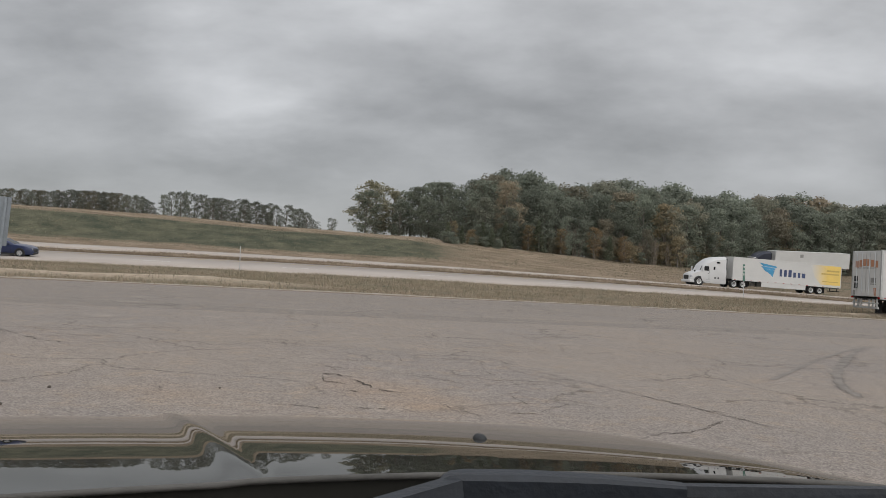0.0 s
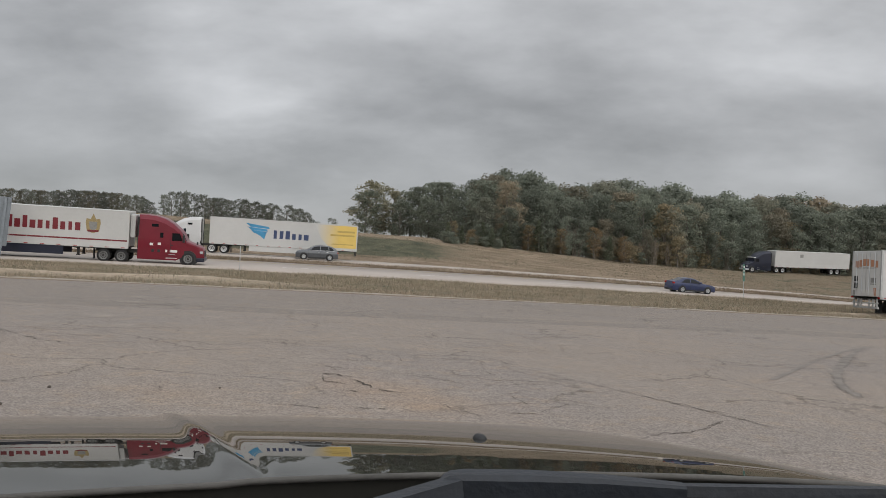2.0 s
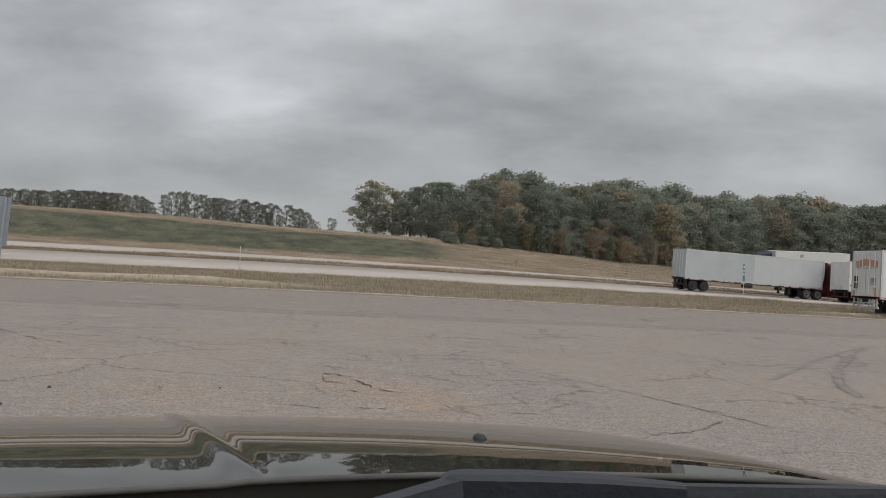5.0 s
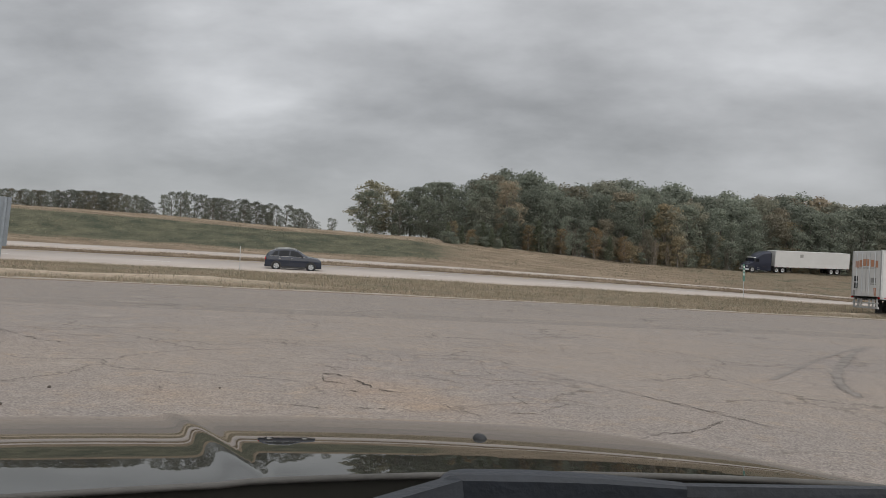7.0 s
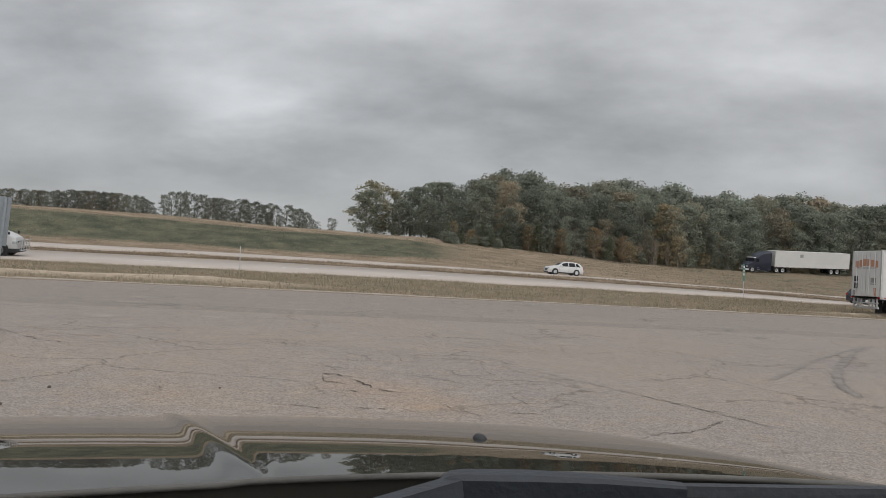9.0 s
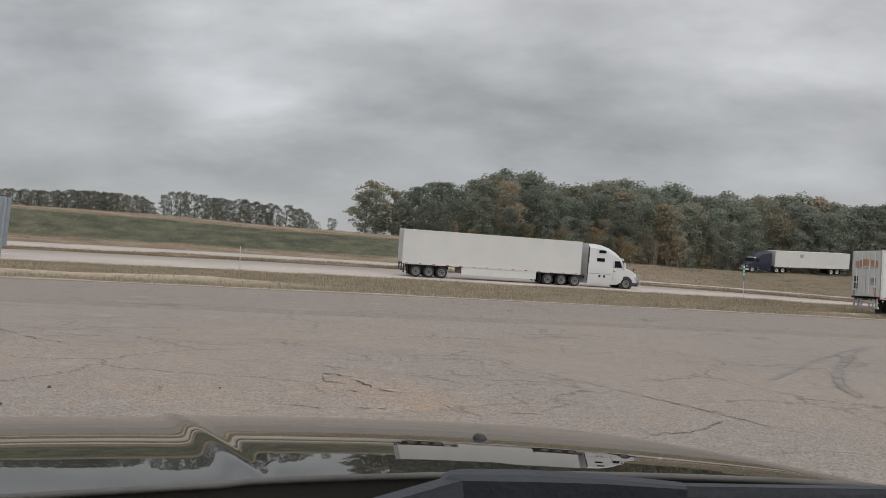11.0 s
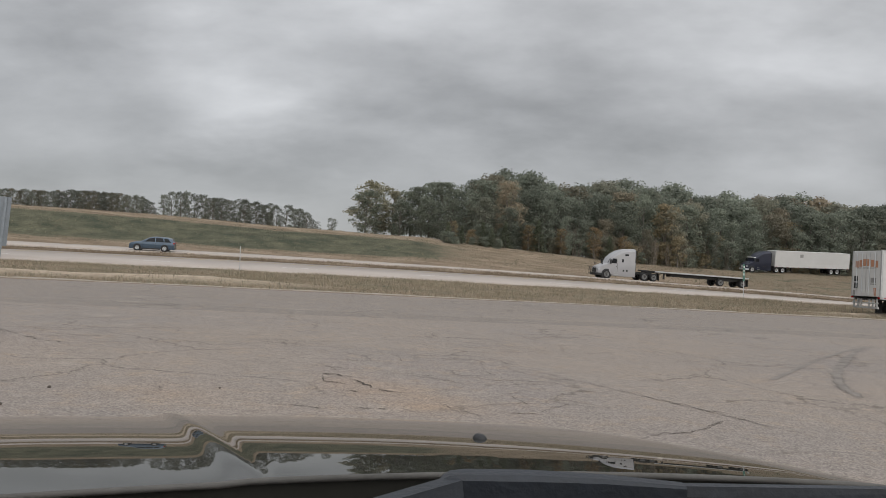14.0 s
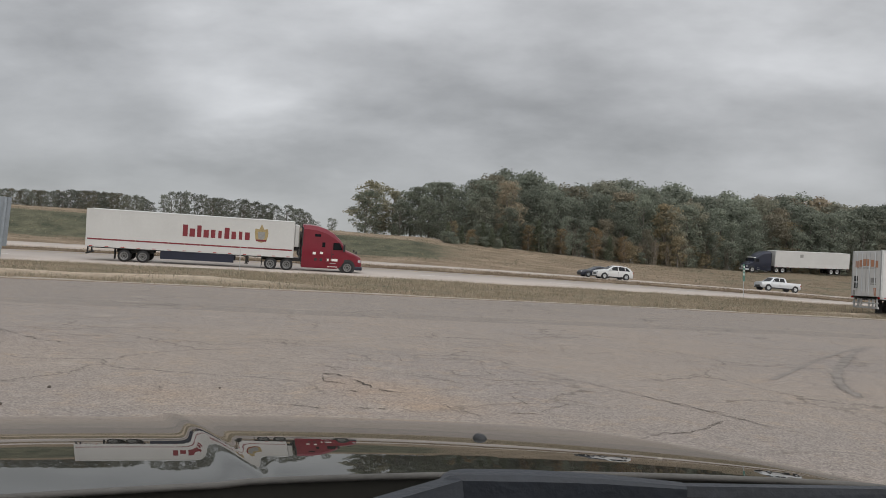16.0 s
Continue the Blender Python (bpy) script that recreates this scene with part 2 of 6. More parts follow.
def ground_material():
    """Turf: a mix of green and dry by the sheet's own 'green' values, with clumps at three scales."""
    m = bpy.data.materials.new("turf")
    m.use_nodes = True
    nt = m.node_tree
    N, L = nt.nodes.new, nt.links.new
    b = nt.nodes["Principled BSDF"]
    b.inputs["Roughness"].default_value = 0.95
    b.inputs["Specular IOR Level"].default_value = 0.1
    tc, at = N("ShaderNodeTexCoord"), N("ShaderNodeAttribute")
    at.attribute_name = "green"

    def nz(scale, detail=5):
        n = N("ShaderNodeTexNoise")
        n.inputs["Scale"].default_value, n.inputs["Detail"].default_value = scale, detail
        L(tc.outputs["Object"], n.inputs["Vector"])
        return n.outputs["Fac"]

    def ramp(fac, c0, c1, p0=0.35, p1=0.65):
        r = N("ShaderNodeValToRGB")
        r.color_ramp.elements[0].position, r.color_ramp.elements[1].position = p0, p1
        r.color_ramp.elements[0].color, r.color_ramp.elements[1].color = (*c0, 1), (*c1, 1)
        L(fac, r.inputs[0])
        return r.outputs[0]

    mp = N("ShaderNodeMapping")
    mp.inputs["Scale"].default_value = (0.35, 1, 1)
    L(tc.outputs["Object"], mp.inputs[0])
    streak = N("ShaderNodeTexNoise")
    streak.inputs["Scale"].default_value, streak.inputs["Detail"].default_value = 0.5, 6
    L(mp.outputs[0], streak.inputs["Vector"])
    green = ramp(nz(0.35), (0.060, 0.068, 0.048), (0.128, 0.124, 0.084))
    dry = ramp(streak.outputs["Fac"], (0.18, 0.140, 0.100), (0.29, 0.23, 0.168))
    add = N("ShaderNodeMath")
    add.operation = "ADD"
    off = N("ShaderNodeMapRange")
    off.inputs[3].default_value, off.inputs[4].default_value = -0.55, 0.55
    L(streak.outputs["Fac"], off.inputs[0])
    L(at.outputs["Fac"], add.inputs[0])
    L(off.outputs[0], add.inputs[1])
    st = N("ShaderNodeMapRange")
    st.interpolation_type = "SMOOTHSTEP"
    st.inputs[1].default_value, st.inputs[2].default_value = 0.3, 0.7
    L(add.outputs[0], st.inputs[0])
    mix = N("ShaderNodeMix")
    mix.data_type = "RGBA"
    L(st.outputs[0], mix.inputs["Factor"])
    L(dry, mix.inputs["A"])
    L(green, mix.inputs["B"])
    at2 = N("ShaderNodeAttribute")
    at2.attribute_name = "bare"
    mix2 = N("ShaderNodeMix")
    mix2.data_type = "RGBA"
    L(at2.outputs["Fac"], mix2.inputs["Factor"])
    L(mix.outputs["Result"], mix2.inputs["A"])
    mix2.inputs["B"].default_value = (0.42, 0.35, 0.27, 1)
    mix = mix2
    hsv = N("ShaderNodeHueSaturation")
    v = N("ShaderNodeMapRange")
    v.inputs[3].default_value, v.inputs[4].default_value = 0.55, 1.45
    L(nz(2.2, 8), v.inputs[0])
    L(v.outputs[0], hsv.inputs["Value"])
    L(mix.outputs["Result"], hsv.inputs["Color"])
    L(hsv.outputs[0], b.inputs["Base Color"])
    bp = N("ShaderNodeBump")
    bp.inputs["Strength"].default_value, bp.inputs["Distance"].default_value = 0.8, 0.25
    L(nz(3.0, 6), bp.inputs["Height"])
    L(bp.outputs[0], b.inputs["Normal"])
    return m


def asphalt_material():
    """Old asphalt with bared tan stone; a greyer drive lane by the sheet's own 'lane' values; rust stains; hair cracks."""
    m = bpy.data.materials.new("old_asphalt")
    m.use_nodes = True
    nt = m.node_tree
    N, L = nt.nodes.new, nt.links.new
    b = nt.nodes["Principled BSDF"]
    b.inputs["Roughness"].default_value = 0.9
    b.inputs["Specular IOR Level"].default_value = 0.25
    tc = N("ShaderNodeTexCoord")

    def nz(scale, detail=4, rough=0.5):
        n = N("ShaderNodeTexNoise")
        n.inputs["Scale"].default_value, n.inputs["Detail"].default_value = scale, detail
        n.inputs["Roughness"].default_value = rough
        L(tc.outputs["Object"], n.inputs["Vector"])
        return n

    def mixed(fac, a, bb):
        mx = N("ShaderNodeMix")
        mx.data_type = "RGBA"
        L(fac, mx.inputs["Factor"])
        for s, c in (("A", a), ("B", bb)):
            if isinstance(c, tuple):
                mx.inputs[s].default_value = (*c, 1)
            else:
                L(c, mx.inputs[s])
        return mx.outputs["Result"]

    def step(fac, lo, hi, top=1.0):
        r = N("ShaderNodeMapRange")
        r.interpolation_type = "SMOOTHSTEP"
        r.inputs[1].default_value, r.inputs[2].default_value, r.inputs[4].default_value = lo, hi, top
        L(fac, r.inputs[0])
        return r.outputs[0]

    base = mixed(step(nz(0.16, 5).outputs["Fac"], 0.35, 0.65), (0.270, 0.230, 0.198), (0.245, 0.216, 0.195))
    at = N("ShaderNodeAttribute")
    at.attribute_name = "lane"
    base = mixed(at.outputs["Fac"], base, (0.212, 0.188, 0.169))
    at2 = N("ShaderNodeAttribute")
    at2.attribute_name = "stain"
    base = mixed(at2.outputs["Fac"], base, (0.345, 0.245, 0.165))
    # older, greyer blotches and paler worn patches
    base = mixed(step(nz(0.55, 6, 0.6).outputs["Fac"], 0.52, 0.72, 0.55), base, (0.215, 0.193, 0.178))
    base = mixed(step(nz(2.4, 8, 0.75).outputs["Fac"], 0.48, 0.70, 0.6), base, (0.315, 0.245, 0.185))
    base = mixed(step(nz(0.9, 6, 0.65).outputs["Fac"], 0.56, 0.74, 0.5), base, (0.345, 0.300, 0.255))
    at3 = N("ShaderNodeAttribute")
    at3.attribute_name = "tyre"
    base = mixed(at3.outputs["Fac"], base, (0.12, 0.11, 0.105))
    # stones: light and dark grains
    vor = N("ShaderNodeTexVoronoi")
    vor.inputs["Scale"].default_value = 75.0
    L(tc.outputs["Object"], vor.inputs["Vector"])
    sepc = N("ShaderNodeSeparateColor")
    L(vor.outputs["Color"], sepc.inputs[0])
    grain = N("ShaderNodeMapRange")
    grain.inputs[3].default_value, grain.inputs[4].default_value = 0.66, 1.34
    L(sepc.outputs[0], grain.inputs[0])
    blot = N("ShaderNodeMapRange")
    blot.inputs[3].default_value, blot.inputs[4].default_value = 0.58, 1.42
    L(nz(9.0, 9, 0.8).outputs["Fac"], blot.inputs[0])
    mul = N("ShaderNodeMath")
    mul.operation = "MULTIPLY"
    L(grain.outputs[0], mul.inputs[0])
    L(blot.outputs[0], mul.inputs[1])
    hsv = N("ShaderNodeHueSaturation")
    L(base, hsv.inputs["Color"])
    L(mul.outputs[0], hsv.inputs["Value"])
    col = hsv.outputs[0]
    # hair cracks: edges of large warped cells
    warp = N("ShaderNodeMix")
    warp.data_type = "VECTOR"
    warp.inputs["Factor"].default_value = 0.55
    L(tc.outputs["Object"], warp.inputs["A"])
    L(nz(0.8, 6, 0.7).outputs["Color"], warp.inputs["B"])
    cells = N("ShaderNodeTexVoronoi")
    cells.feature = "DISTANCE_TO_EDGE"
    cells.inputs["Scale"].default_value = 0.85
    L(warp.outputs["Result"], cells.inputs["Vector"])
    line = N("ShaderNodeMapRange")
    line.inputs[1].default_value, line.inputs[2].default_value = 0.0, 0.013
    line.inputs[3].default_value, line.inputs[4].default_value = 1.0, 0.0
    L(cells.outputs["Distance"], line.inputs[0])
    patch = N("ShaderNodeMath")
    patch.operation = "MULTIPLY"
    L(line.outputs[0], patch.inputs[0])
    L(step(nz(0.3, 4).outputs["Fac"], 0.42, 0.58, 0.75), patch.inputs[1])
    col = mixed(patch.outputs[0], col, (0.07, 0.06, 0.05))
    L(col, b.inputs["Base Color"])
    bp = N("ShaderNodeBump")
    bp.inputs["Strength"].default_value, bp.inputs["Distance"].default_value = 0.25, 0.012
    L(vor.outputs["Distance"], bp.inputs["Height"])
    L(bp.outputs[0], b.inputs["Normal"])
    return m


M["turf"] = ground_material()
M["asphalt"] = asphalt_material()
M["skid"] = material("skid_rubber", (0.235, 0.208, 0.184), 0.9, var=0.35, scale=4, fine=60, bump=0.2)
M["crack"] = material("crack_fill", (0.095, 0.078, 0.064), 0.95, var=0.3, scale=5, fine=40, bump=0.2)


# ---- lie of the land ----
SL = 0.22                                    # the roads run along (1, SL) in plan; q = y - SL * x counts across them
NRM = math.sqrt(1 + SL * SL)
Q_KEY = (-80.0, 0.0, 38.0, 60.0, 64.5, 73.0, 78.0, 82.5, 89.0, 94.5)
Z_0 = (0.0, 0.0, 0.016, 0.365, 0.484, 1.052, 1.05, 1.363, 1.599, 1.692)
Z_1 = (-0.031, -0.031, -0.0309, -0.0319, -0.0323, -0.0374, -0.0368, -0.0360, -0.0390, -0.0409)
Z_2 = (0.0, 0.0, -0.000107, -0.000143, -0.000122, -0.000237, -0.00023, -0.000227, -0.000168, -0.000186)
CREST_X = (-120.0, -67.1, -55.5, -43.4, -30.7, -17.3, -3.3, 6.4, 21.7, 32.3, 43.3, 54.7, 66.5, 78.7, 130.0)
CREST_Z = (9.9, 9.36, 9.18, 8.55, 7.71, 7.10, 6.57, 5.44, 4.34, 3.43, 2.70, 2.37, 2.34, 1.99, 1.6)
Q_CREST = 126.0


def eased(x):
    x = np.asarray(x, float)
    c = np.clip(x, -52, 58)
    return c + 25 * np.tanh((x - c) / 25)


def land(x, q):
    """Height of the land at x and q, without kerbs."""
    x, q = np.asarray(x, float), np.asarray(q, float)
    e = eased(x)
    qq = np.clip(q, Q_KEY[0], Q_KEY[-1])
    low = np.interp(qq, Q_KEY, Z_0) + np.interp(qq, Q_KEY, Z_1) * e + np.interp(qq, Q_KEY, Z_2) * e * e
    # behind the crest the land climbs on, a little under the line of sight over it
    y = np.maximum(q + SL * x, 1.0)
    a = np.clip(x / y, -1.5, 1.5)
    yc = Q_CREST / (1 - SL * a)
    past = np.clip(y - yc, 0, 230) * (q > Q_CREST)
    top = np.interp(np.where(q > Q_CREST, a * yc, x), CREST_X, CREST_Z)
    u = np.clip((q - 94.5) / (Q_CREST - 94.5), 0, 1)
    # left: a foot, a bank and a rounded shoulder; right: an even rise
    bank = np.clip((12 - x) / 30, 0, 1)
    shape = (1 - bank) * u + bank * (0.1 * u + 0.9 * np.sin(u * math.pi / 2) ** 1.6)
    beyond = 0.80 * np.clip((top - EYE_H) / yc, 0.004, 0.08) * past
    return low + (top - low) * shape + beyond


def place(x, q, lift=0.0):
    return Vector((x, q + SL * x, float(land(x, q)) + lift))


def sheet_mesh(name, xs, qs, height, mats, attrs=()):
    """A grid over x and q."""
    xs, qs = np.asarray(xs, float), np.asarray(qs, float)
    gx, gq = np.meshgrid(xs, qs)
    z = height(gx, gq)
    verts = np.stack([gx, gq + SL * gx, z], -1).reshape(-1, 3)
    w = len(xs)
    faces = [(j * w + i, j * w + i + 1, (j + 1) * w + i + 1, (j + 1) * w + i) for j in range(len(qs) - 1) for i in range(w - 1)]
    me = bpy.data.meshes.new(name)
    me.from_pydata(verts.tolist(), [], faces)
    for f in me.polygons:
        f.use_smooth = True
    for m in mats:
        me.materials.append(m)
    for key, fn in attrs:
        a = me.attributes.new(key, "FLOAT", "POINT")
        a.data.foreach_set("value", np.asarray(fn(gx, gq), float).ravel())
    return me


def steps(*stretches):
    out = []
    for a, b, d in stretches:
        out += list(np.arange(a, b, d))
    return out + [stretches[-1][1]]


XS = steps((-1500, -300, 120), (-300, -80, 12), (-80, 110, 2.0), (110, 320, 12), (320, 1500, 118))


def wave(x, q, s, amp):
    return amp * (np.sin(x / s + 1.3 * np.sin(q / (s * 0.7))) * np.sin(q / (s * 0.9) + np.sin(x / (s * 1.7))))


def bare(x, q):
    """A bare, pale strip of soil behind the kerb's tufts."""
    ends = np.clip((-4 - x) / 8, 0, 1) + np.clip((x - 20) / 8, 0, 1)
    return np.exp(-((q - 40.6 - wave(x, q, 4.0, 0.4)) / 1.3) ** 2) * ends


def ground_height(x, q):
    paved = ((q < 35.5) | ((q > 60.6) & (q < 72.4)) | ((q > 83.1) & (q < 93.9)))
    bumps = wave(x, q, 2.3, 0.05) + wave(x, q, 7.1, 0.12) * (q > 96)
    return land(x, q) + np.where(paved, -0.16, 0.02 + bumps * np.clip((q - 36) / 4, 0, 1) + 0.24 * bare(x, q))


def greenness(x, q):
    left = np.clip((9 - x) / 16, 0, 1)
    band = np.clip((q - 99) / 4, 0, 1) * np.clip((119.0 - q) / 4, 0, 1)
    verge = 0.42 * ((q > 35) & (q < 61))
    right = 0.42 * np.clip((x - 20) / 25, 0, 1) * (q > 95)
    return np.clip(band * left * 0.95 + verge + right + 0.0, 0, 1)


QS = steps((-700, -100, 100), (-100, 34, 8), (34, 98, 0.5), (98, 140, 1.2), (140, 320, 12), (320, 2900, 215))
ground = tagged(new("ground", sheet_mesh("ground", XS, QS, ground_height, [M["turf"]], [("green", greenness), ("bare", bare)])),
                "rolling turf, green bank and dry brown verges", "ground", kind="structure")


# ---- small mesh tools ----
def box(bm, x0, x1, y0, y1, z0, z1, bev=0.0):
    r = bmesh.ops.create_cube(bm, size=1.0, matrix=Matrix.LocRotScale(((x0 + x1) / 2, (y0 + y1) / 2, (z0 + z1) / 2), None,
                                                                      (abs(x1 - x0), abs(y1 - y0), abs(z1 - z0))))
    if bev:
        es = {e for v in r["verts"] for e in v.link_edges}
        bmesh.ops.bevel(bm, geom=list(es), offset=bev, segments=2, affect="EDGES", profile=0.6)
    return r["verts"]


def rod(bm, a, b, r0, r1=None, n=10):
    a, b = Vector(a), Vector(b)
    d = b - a
    m = Matrix.Translation((a + b) / 2) @ d.to_track_quat("Z", "Y").to_matrix().to_4x4()
    bmesh.ops.create_cone(bm, cap_ends=True, segments=n, radius1=r0, radius2=r0 if r1 is None else r1, depth=d.length, matrix=m)


def part(name, bm, mat, parent, label="", smooth=False):
    me = bpy.data.meshes.new(name)
    bmesh.ops.recalc_face_normals(bm, faces=bm.faces)
    bm.to_mesh(me)
    bm.free()
    if smooth:
        for f in me.polygons:
            f.use_smooth = True
    me.materials.append(M[mat] if isinstance(mat, str) else mat)
    ob = new(name, me)
    ob.parent = parent
    if label:
        ob["label"] = label
    return ob


def share(name, me, parent, at, label=""):
    ob = new(name, me)
    ob.parent = parent
    ob.location = at
    if label:
        ob["label"] = label
    return ob


def boxes(name, mat, parent, rows, bev=0.0, label=""):
    bm = bmesh.new()
    for r in rows:
        box(bm, *r, bev)
    return part(name, bm, mat, parent, label)


def lathe_mesh(name, mat, ring, n=24):
    """A ring of (radius, y) turned about the y axis."""
    bm = bmesh.new()
    loops = []
    for i in range(n):
        a = 2 * math.pi * i / n
        loops.append([bm.verts.new((r * math.cos(a), y, r * math.sin(a))) for r, y in ring])
    for i in range(n):
        p, q = loops[i], loops[(i + 1) % n]
        for j in range(len(ring) - 1):
            bm.faces.new((p[j], q[j], q[j + 1], p[j + 1]))
    bmesh.ops.remove_doubles(bm, verts=bm.verts, dist=1e-5)
    bmesh.ops.recalc_face_normals(bm, faces=bm.faces)
    me = bpy.data.meshes.new(name)
    bm.to_mesh(me)
    bm.free()
    for f in me.polygons:
        f.use_smooth = True
    me.materials.append(M[mat])
    return me


def spoke_mesh(name, mat, r, w, count, face):
    """A wheel's face: a dished disc with openings between its spokes; face is the side (+1 or -1) it looks to."""
    bm = bmesh.new()
    for i in range(count):
        a0 = 2 * math.pi * i / count
        half = math.pi / count * 0.52
        pts = []
        for rr, aa, yy in ((r * 0.2, half * 1.4, 0.53), (r * 1.02, half * 1.1, 0.54)):
            pts += [(rr * math.cos(a0 - aa), face * w * yy, rr * math.sin(a0 - aa)), (rr * math.cos(a0 + aa), face * w * yy, rr * math.sin(a0 + aa))]
        front = [bm.verts.new(p) for p in (pts[0], pts[2], pts[3], pts[1])]
        back = [bm.verts.new((p[0], p[1] - face * 0.02, p[2])) for p in (pts[0], pts[2], pts[3], pts[1])]
        bm.faces.new(front)
        for k in range(4):
            bm.faces.new((front[k], front[(k + 1) % 4], back[(k + 1) % 4], back[k]))
    rod(bm, (0, face * w * 0.3, 0), (0, face * w * 0.56, 0), r * 0.27, n=14)
    bmesh.ops.recalc_face_normals(bm, faces=bm.faces)
    me = bpy.data.meshes.new(name)
    bm.to_mesh(me)
    bm.free()
    me.materials.append(M[mat])
    return me


def hole_mesh(name, r, w, face):
    """Hub cap and the ring of dark hand holes of a truck's disc wheel."""
    bm = bmesh.new()
    rod(bm, (0, face * w * 0.3, 0), (0, face * w * 0.60, 0), r * 0.17, n=14)
    for i in range(10):
        a = 2 * math.pi * i / 10
        c = (r * 0.40 * math.cos(a), r * 0.40 * math.sin(a))
        rod(bm, (c[0], face * w * 0.3, c[1]), (c[0], face * w * 0.462, c[1]), r * 0.085, n=8)
    bmesh.ops.recalc_face_normals(bm, faces=bm.faces)
    me = bpy.data.meshes.new(name)
    bm.to_mesh(me)
    bm.free()
    me.materials.append(M["chassis"])
    return me


WHEELS = {}
SPINNING = []


def wheel(parent, x, y, r, w, rim="alloy", spokes=5):
    """A wheel with a tyre, a dark well and a spoked rim."""
    key = (r, w, rim, spokes, y > 0)
    if key not in WHEELS:
        s = 1 if y > 0 else -1
        tyre = lathe_mesh("tyre", "rubber", [(r * 0.62, -w / 2), (r * 0.9, -w / 2), (r * 0.98, -w * 0.42), (r, -w * 0.3), (r, w * 0.3),
                                             (r * 0.98, w * 0.42), (r * 0.9, w / 2), (r * 0.62, w / 2), (r * 0.60, w * 0.3)])
        lip = lathe_mesh("rim", "sign_back" if w < 0.25 else rim, [(0.001, s * w * 0.44), (r * 0.5, s * w * 0.43), (r * 0.56, s * w * 0.47), (r * 0.64, s * w * 0.51), (r * 0.66, s * w * 0.50)])
        face = spoke_mesh("spokes", rim, r * 0.6, w, spokes, s) if w < 0.25 else hole_mesh("hub", r, w, s)
        WHEELS[key] = (tyre, lip, face)
    tyre, lip, face = WHEELS[key]
    hub = new("wheel", tyre)
    hub.parent = parent
    hub.location = (x, y, r)
    share("rim", lip, hub, (0, 0, 0))
    share("spokes" if w < 0.25 else "hub", face, hub, (0, 0, 0))
    SPINNING.append((hub, parent, (x, y, r)))
    return hub


def loft(bm, stations, section):
    """Skin over cross-sections: section(x) gives (y, z) of the half with y >= 0 from the bottom to the crown; closed at both ends."""
    loops = []
    for x in stations:
        half = section(x)
        ring = [(y, z) for y, z in half] + [(-y, z) for y, z in reversed(half)]
        loops.append([bm.verts.new((x, y, z)) for y, z in ring])
    k = len(loops[0])
    for a, b in zip(loops, loops[1:]):
        for j in range(k):
            bm.faces.new((a[j], b[j], b[(j + 1) % k], a[(j + 1) % k]))
    bm.faces.new(loops[0])
    bm.faces.new(list(reversed(loops[-1])))


def panel(bm, pts, thick=0.012):
    """A thin plate over a polygon, thickened along its normal."""
    vs = [bm.verts.new(p) for p in pts]
    f = bm.faces.new(vs)
    f.normal_update()
    r = bmesh.ops.extrude_face_region(bm, geom=[f])
    bmesh.ops.translate(bm, vec=f.normal * thick, verts=[v for v in r["geom"] if isinstance(v, bmesh.types.BMVert)])


# ---- paved ground ----
def apron_dist(x, y, line):
    d = np.full(np.shape(x), 1e9)
    for (ax, ay), (bx, by) in zip(line, line[1:]):
        vx, vy = bx - ax, by - ay
        t = np.clip(((x - ax) * vx + (y - ay) * vy) / (vx * vx + vy * vy), 0, 1)
        d = np.minimum(d, np.hypot(x - ax - t * vx, y - ay - t * vy))
    return d


def drive_lane(x, q):
    """A greyer, later-laid lane along the kerb; darkest at its joint, with two worn pale lines."""
    edge = 20.5 + wave(x, q, 3.1, 0.03)
    t = np.clip((q - edge) / 0.18, 0, 1)
    body = np.where(q < 22.6, 0.95, 0.62 + wave(x, q, 5.0, 0.1))
    pale = 0.55 * np.exp(-((q - 22.8) / 0.16) ** 2) + 0.35 * np.exp(-((q - 24.2) / 0.16) ** 2)
    return t * np.clip(body - pale, 0, 1)


def stains(x, q):
    y = q + SL * x
    s = 0.6 * np.exp(-(((x + 0.62) / 0.75) ** 2 + ((y - 8.5 + 0.5 * (x + 0.62)) / 0.6) ** 2))
    s += 0.4 * np.exp(-(((x + 0.02) / 0.45) ** 2 + ((y - 7.7) / 0.4) ** 2))
    s += 0.25 * np.exp(-(((x + 2.9) / 0.8) ** 2 + ((y - 7.7) / 0.5) ** 2))
    return np.clip(s * (0.8 + wave(x, q, 0.23, 0.4)), 0, 1)


SKIDS = (((12.45, 20.7), (9.9, 18.0), (7.4, 14.7), (5.2, 11.6)), ((11.6, 20.2), (8.4, 15.3), (6.9, 12.9), (6.05, 11.05), (5.85, 10.3)))


def skid(x, q):
    y = q + SL * x
    out = 0
    for line, w, k in ((SKIDS[0], 0.08, 0.12), (SKIDS[1], 0.2, 0.22)):
        out = np.maximum(out, k * np.clip(1.3 - apron_dist(x, y, line) / w, 0, 1))
    return np.clip(out * (0.75 + wave(x, q, 0.31, 0.5)), 0, 1)


LOT_X = steps((-300, -60, 20), (-60, -14, 1.5), (-14, 20, 0.12), (20, 80, 1.5), (80, 400, 20))
LOT_Q = steps((-90, 2, 6), (2, 25, 0.12), (25, 35.6, 0.5))
parking_lot = tagged(new("parking_lot", sheet_mesh("parking_lot", LOT_X, LOT_Q, lambda x, q: land(x, q) + wave(x, q, 2.9, 0.012), [M["asphalt"]],
                                                   [("lane", drive_lane), ("stain", stains), ("tyre", skid)])),
                     "cracked old asphalt lot with bared tan stone", "pavement", kind="structure")


